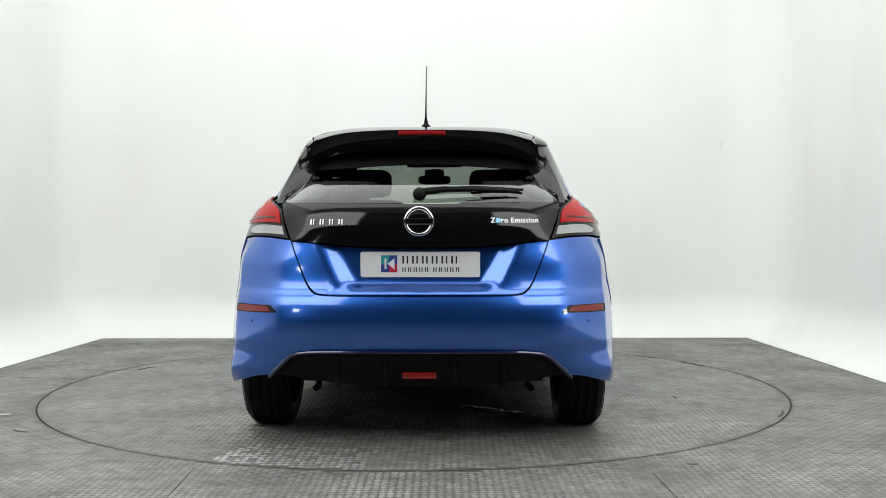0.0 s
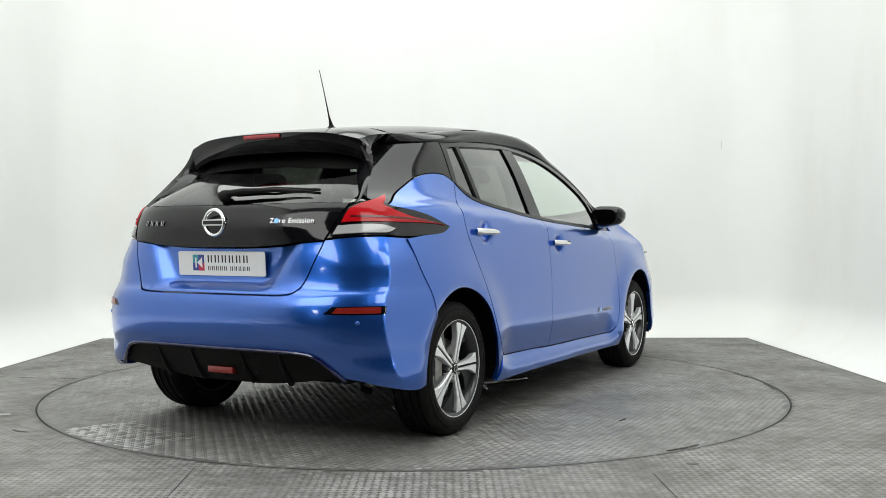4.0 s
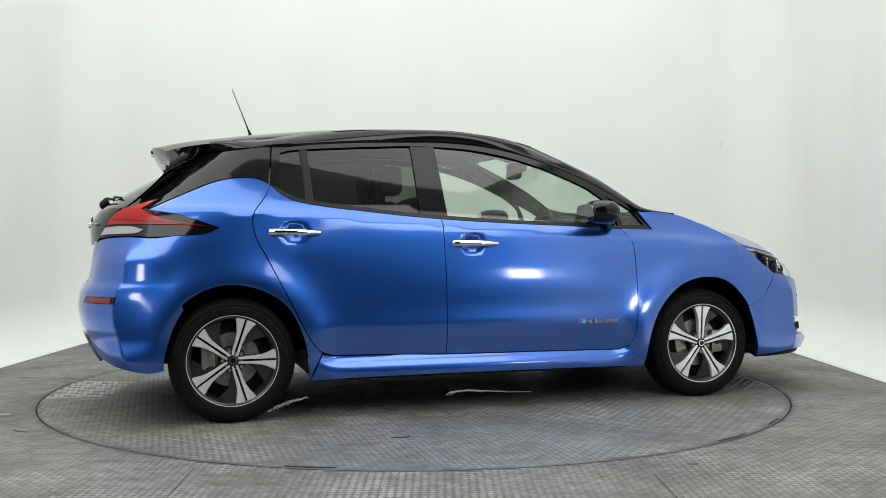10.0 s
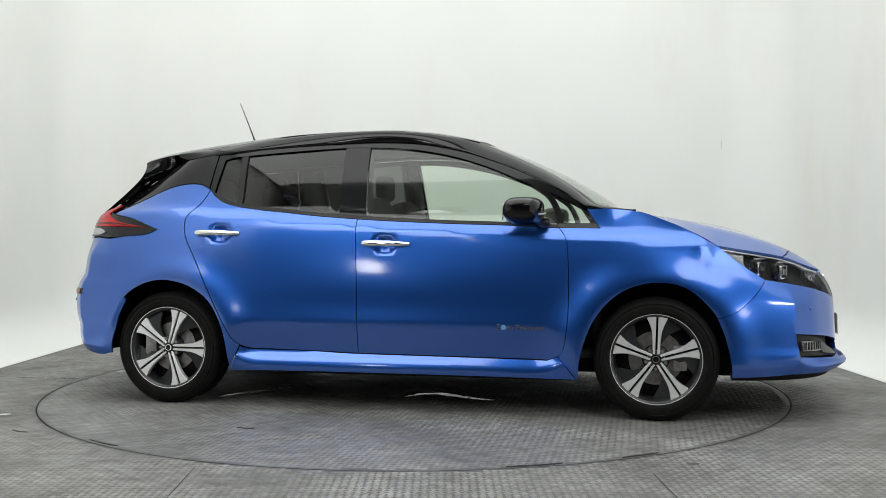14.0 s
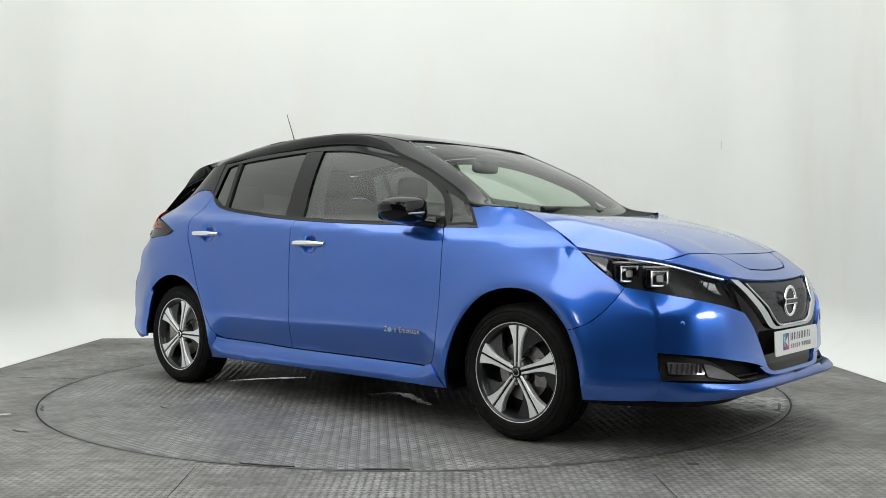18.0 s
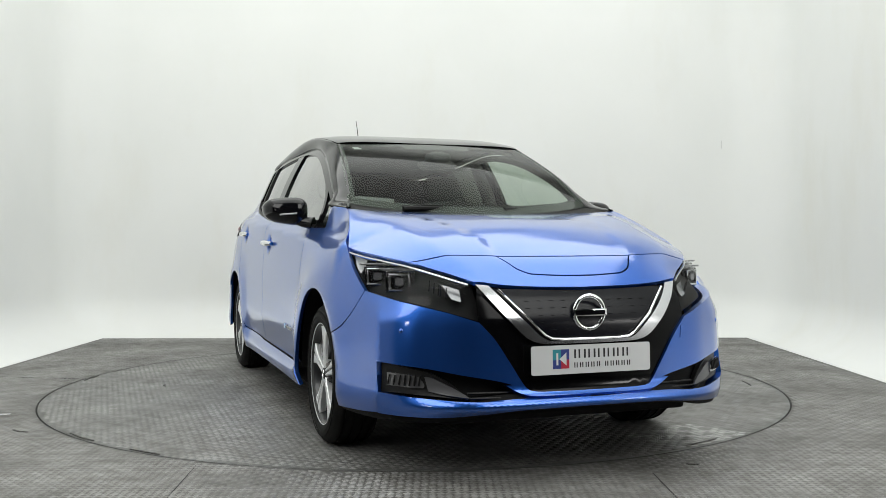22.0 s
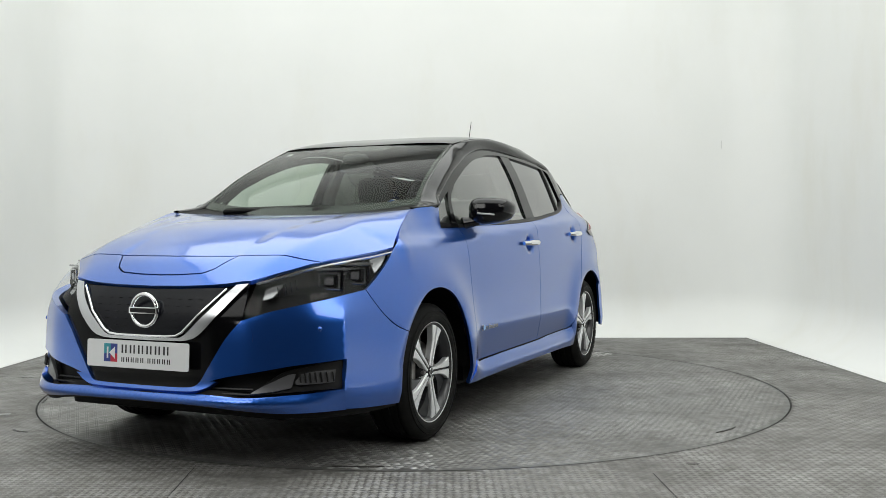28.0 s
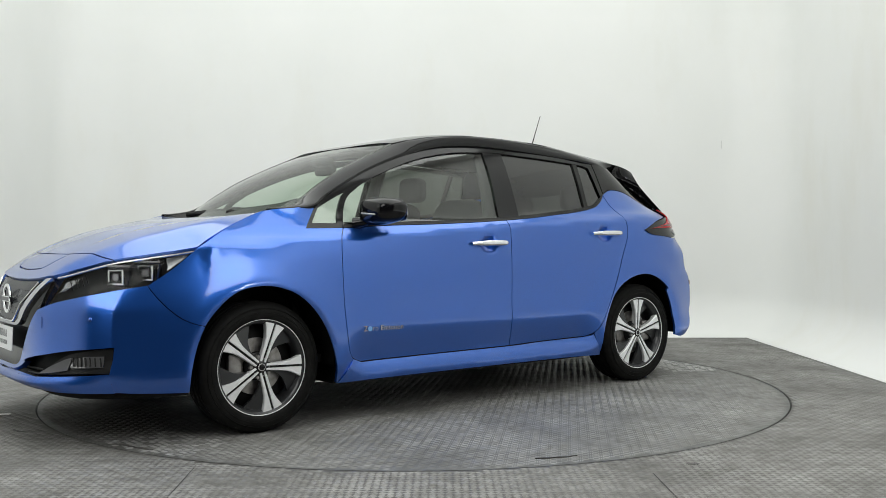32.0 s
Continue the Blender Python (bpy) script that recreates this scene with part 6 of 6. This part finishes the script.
    # underbody
    for b in ((-0.93, 0.93, -0.80, 0.80, 0.185, 0.29), (0.90, 2.12, -0.56, 0.56, 0.20, 0.50), (-1.80, -0.90, -0.56, 0.56, 0.275, 0.55)):
        bm = bmesh.new()
        box(bm, *b, 0.02)
        part("underbody_panel", bm, MATT_BLACK, car, "black underbody panel")
    for sg in (1, -1):
        bm = bmesh.new()
        box(bm, -0.95, 0.93, sg * 0.81 - 0.03, sg * 0.81 + 0.03, 0.215, 0.44)
        part("inner_sill", bm, MATT_BLACK, car, "black inner sill behind the doors")
        bm = bmesh.new()
        tube(bm, [(-1.62, sg * 0.50, 0.26), (-1.62, sg * 0.50, 0.23), (-1.58, sg * 0.52, 0.21)], 0.016, 8)
        part("suspension_arm", bm, MATT_BLACK, car, "black suspension arm", True)


def seat(x, y, h_back, wide, rear=False):
    bm = bmesh.new()
    superball(bm, (x, y, 0.62), (0.26, wide, 0.10), 0.45)
    s = part("seat", bm, SEAT, car, "dark fabric seat", True)
    bm = bmesh.new()
    superball(bm, (0, 0, 0), (0.075, wide * 0.96, h_back / 2), 0.45)
    bmesh.ops.transform(bm, matrix=Matrix.Translation((x - 0.33, y, 0.62 + h_back / 2)) @ Matrix.Rotation(radians(-17), 4, "Y"), verts=bm.verts)
    part("backrest", bm, SEAT, s, "", True)
    for dy in ((0,) if not rear else (-0.4, 0.4)):
        bm = bmesh.new()
        superball(bm, (x - 0.35 - 0.3 * h_back * 1.05, y + dy, 0.62 + h_back + 0.085), (0.045, 0.125, 0.085), 0.5)
        part("headrest", bm, SEAT, s, "", True)


def cabin():
    seat(0.12, 0.36, 0.56, 0.25)
    seat(0.12, -0.36, 0.56, 0.25)
    seat(-0.72, 0.0, 0.50, 0.62, True)
    bm = bmesh.new()
    superball(bm, (0.86, 0, 0.86), (0.22, 0.70, 0.155), 0.5)
    dash = part("dashboard", bm, CABIN, car, "dark dashboard", True)
    bm = bmesh.new()
    superball(bm, (0.70, -0.36, 1.0), (0.09, 0.17, 0.055), 0.6)
    part("instrument_hood", bm, CABIN, dash, "", True)
    bm = bmesh.new()
    n = 30
    c, R = Vector((0.50, -0.36, 0.92)), 0.185
    m = Matrix.Translation(c) @ Matrix.Rotation(radians(-65), 4, "Y")
    pts = [m @ Vector((R * math.cos(2 * math.pi * k / n), R * math.sin(2 * math.pi * k / n), 0)) for k in range(n + 1)]
    tube(bm, pts, 0.016, 8, False)
    sw = part("steering_wheel", bm, CABIN, dash, "black steering wheel", True)
    bm = bmesh.new()
    superball(bm, (0.52, -0.36, 0.92), (0.04, 0.075, 0.07), 0.6)
    part("steering_boss", bm, CABIN, dash, "", True)
    for a in ((0.5, -0.5, 0.0), (0.5, -0.22, 0.0)):
        bm = bmesh.new()
        tube(bm, [(0.51, a[1], 0.92), (0.51, -0.36, 0.92)], 0.016, 6)
        part("steering_spoke", bm, CABIN, dash, "", True)
    # inner mirror and sensor pod
    bm = bmesh.new()
    superball(bm, (0.50, 0, 1.345), (0.02, 0.115, 0.033), 0.55)
    part("inner_mirror", bm, CABIN, car, "black inner mirror", True)
    bm = bmesh.new()
    superball(bm, (0.52, 0, 1.392), (0.06, 0.07, 0.03), 0.6)
    part("sensor_pod", bm, CABIN, car, "black sensor housing behind the windscreen", True)
    # floor, door linings, headlining, rear shelf
    bm = bmesh.new()
    box(bm, -1.75, 1.05, -0.74, 0.74, 0.30, 0.34)
    part("cabin_floor", bm, CABIN, car, "dark cabin floor")
    for sg in (1, -1):
        bm = bmesh.new()
        pts = [(-0.95, 0.42), (0.85, 0.42), (0.88, 0.94), (0.2, 0.985), (-0.7, 1.03), (-1.0, 1.03), (-1.1, 0.85)]
        prism(bm, pts if sg < 0 else pts[::-1], 0.05, Matrix.Translation((0, sg * 0.755, 0)) @ pose(0, 0, 0, 90, 0, 0))
        bmesh.ops.recalc_face_normals(bm, faces=bm.faces)
        part("door_lining", bm, CABIN, car, "dark door lining")
        bm = bmesh.new()
        tube(bm, [(-0.26, sg * 0.54, 1.43), (-0.25, sg * 0.63, 1.22), (-0.24, sg * 0.68, 0.98)], 0.05, 8, True, [0.035, 0.045, 0.05])
        part("inner_pillar", bm, HEADLINER, car, "grey inner door pillar", True)
        bm = bmesh.new()
        tube(bm, [(-1.36, sg * 0.44, 1.38), (-1.36, sg * 0.50, 1.22), (-1.40, sg * 0.54, 1.02)], 0.1, 8, True, [0.07, 0.10, 0.09])
        part("rear_inner_pillar", bm, CABIN, car, "dark inner rear pillar", True)
    A = [(x, -roof_half(x) + 0.03, roof_z(x, roof_half(x)) - 0.035) for x in (-1.42, -1.0, -0.5, 0.0, 0.38)]
    B = [(x, roof_half(x) - 0.03, z) for x, _, z in A]
    strip("headlining", A, B, HEADLINER, car, "grey headlining", 20, 12, 0.035, (0, 0, 1), 0.015)
    bm = bmesh.new()
    box(bm, -1.72, -1.16, -0.56, 0.56, 0.93, 0.96, 0.01)
    part("parcel_shelf", bm, CABIN, car, "dark parcel shelf")
    bm = bmesh.new()
    box(bm, 1.02, 1.06, -0.62, 0.62, 0.35, 1.0)
    part("bulkhead", bm, CABIN, car, "dark bulkhead")
    bm = bmesh.new()
    box(bm, 1.06, 1.55, -0.58, 0.58, 0.45, 0.80)
    part("motor_cover", bm, MATT_BLACK, car, "dark motor compartment filling")


fittings()
cabin()


# ---- what moves ----
TURN = [(0.0, 89.03), (0.5, 86.12), (1.0, 82.56), (2.0, 75.25), (3.0, 67.98), (4.0, 60.71), (6.0, 46.09), (9.0, 24.25), (12.0, 2.62), (13.0, -4.70), (16.0, -26.38), (19.0, -48.05),
        (21.0, -62.74), (23.0, -77.38), (24.2, -86.22), (25.0, -91.97), (28.0, -113.63), (30.0, -128.10), (32.0, -142.55)]


def motions():
    walk(table_thing, [(t, pose(TABLE_X, TABLE_Y, 0, 0, 0, a)) for t, a in TURN])
    walk(car, [(t, pose(TABLE_X, TABLE_Y, 0, 0, 0, a) @ pose(CAR_X, CAR_Y, 0)) for t, a in TURN])


motions()
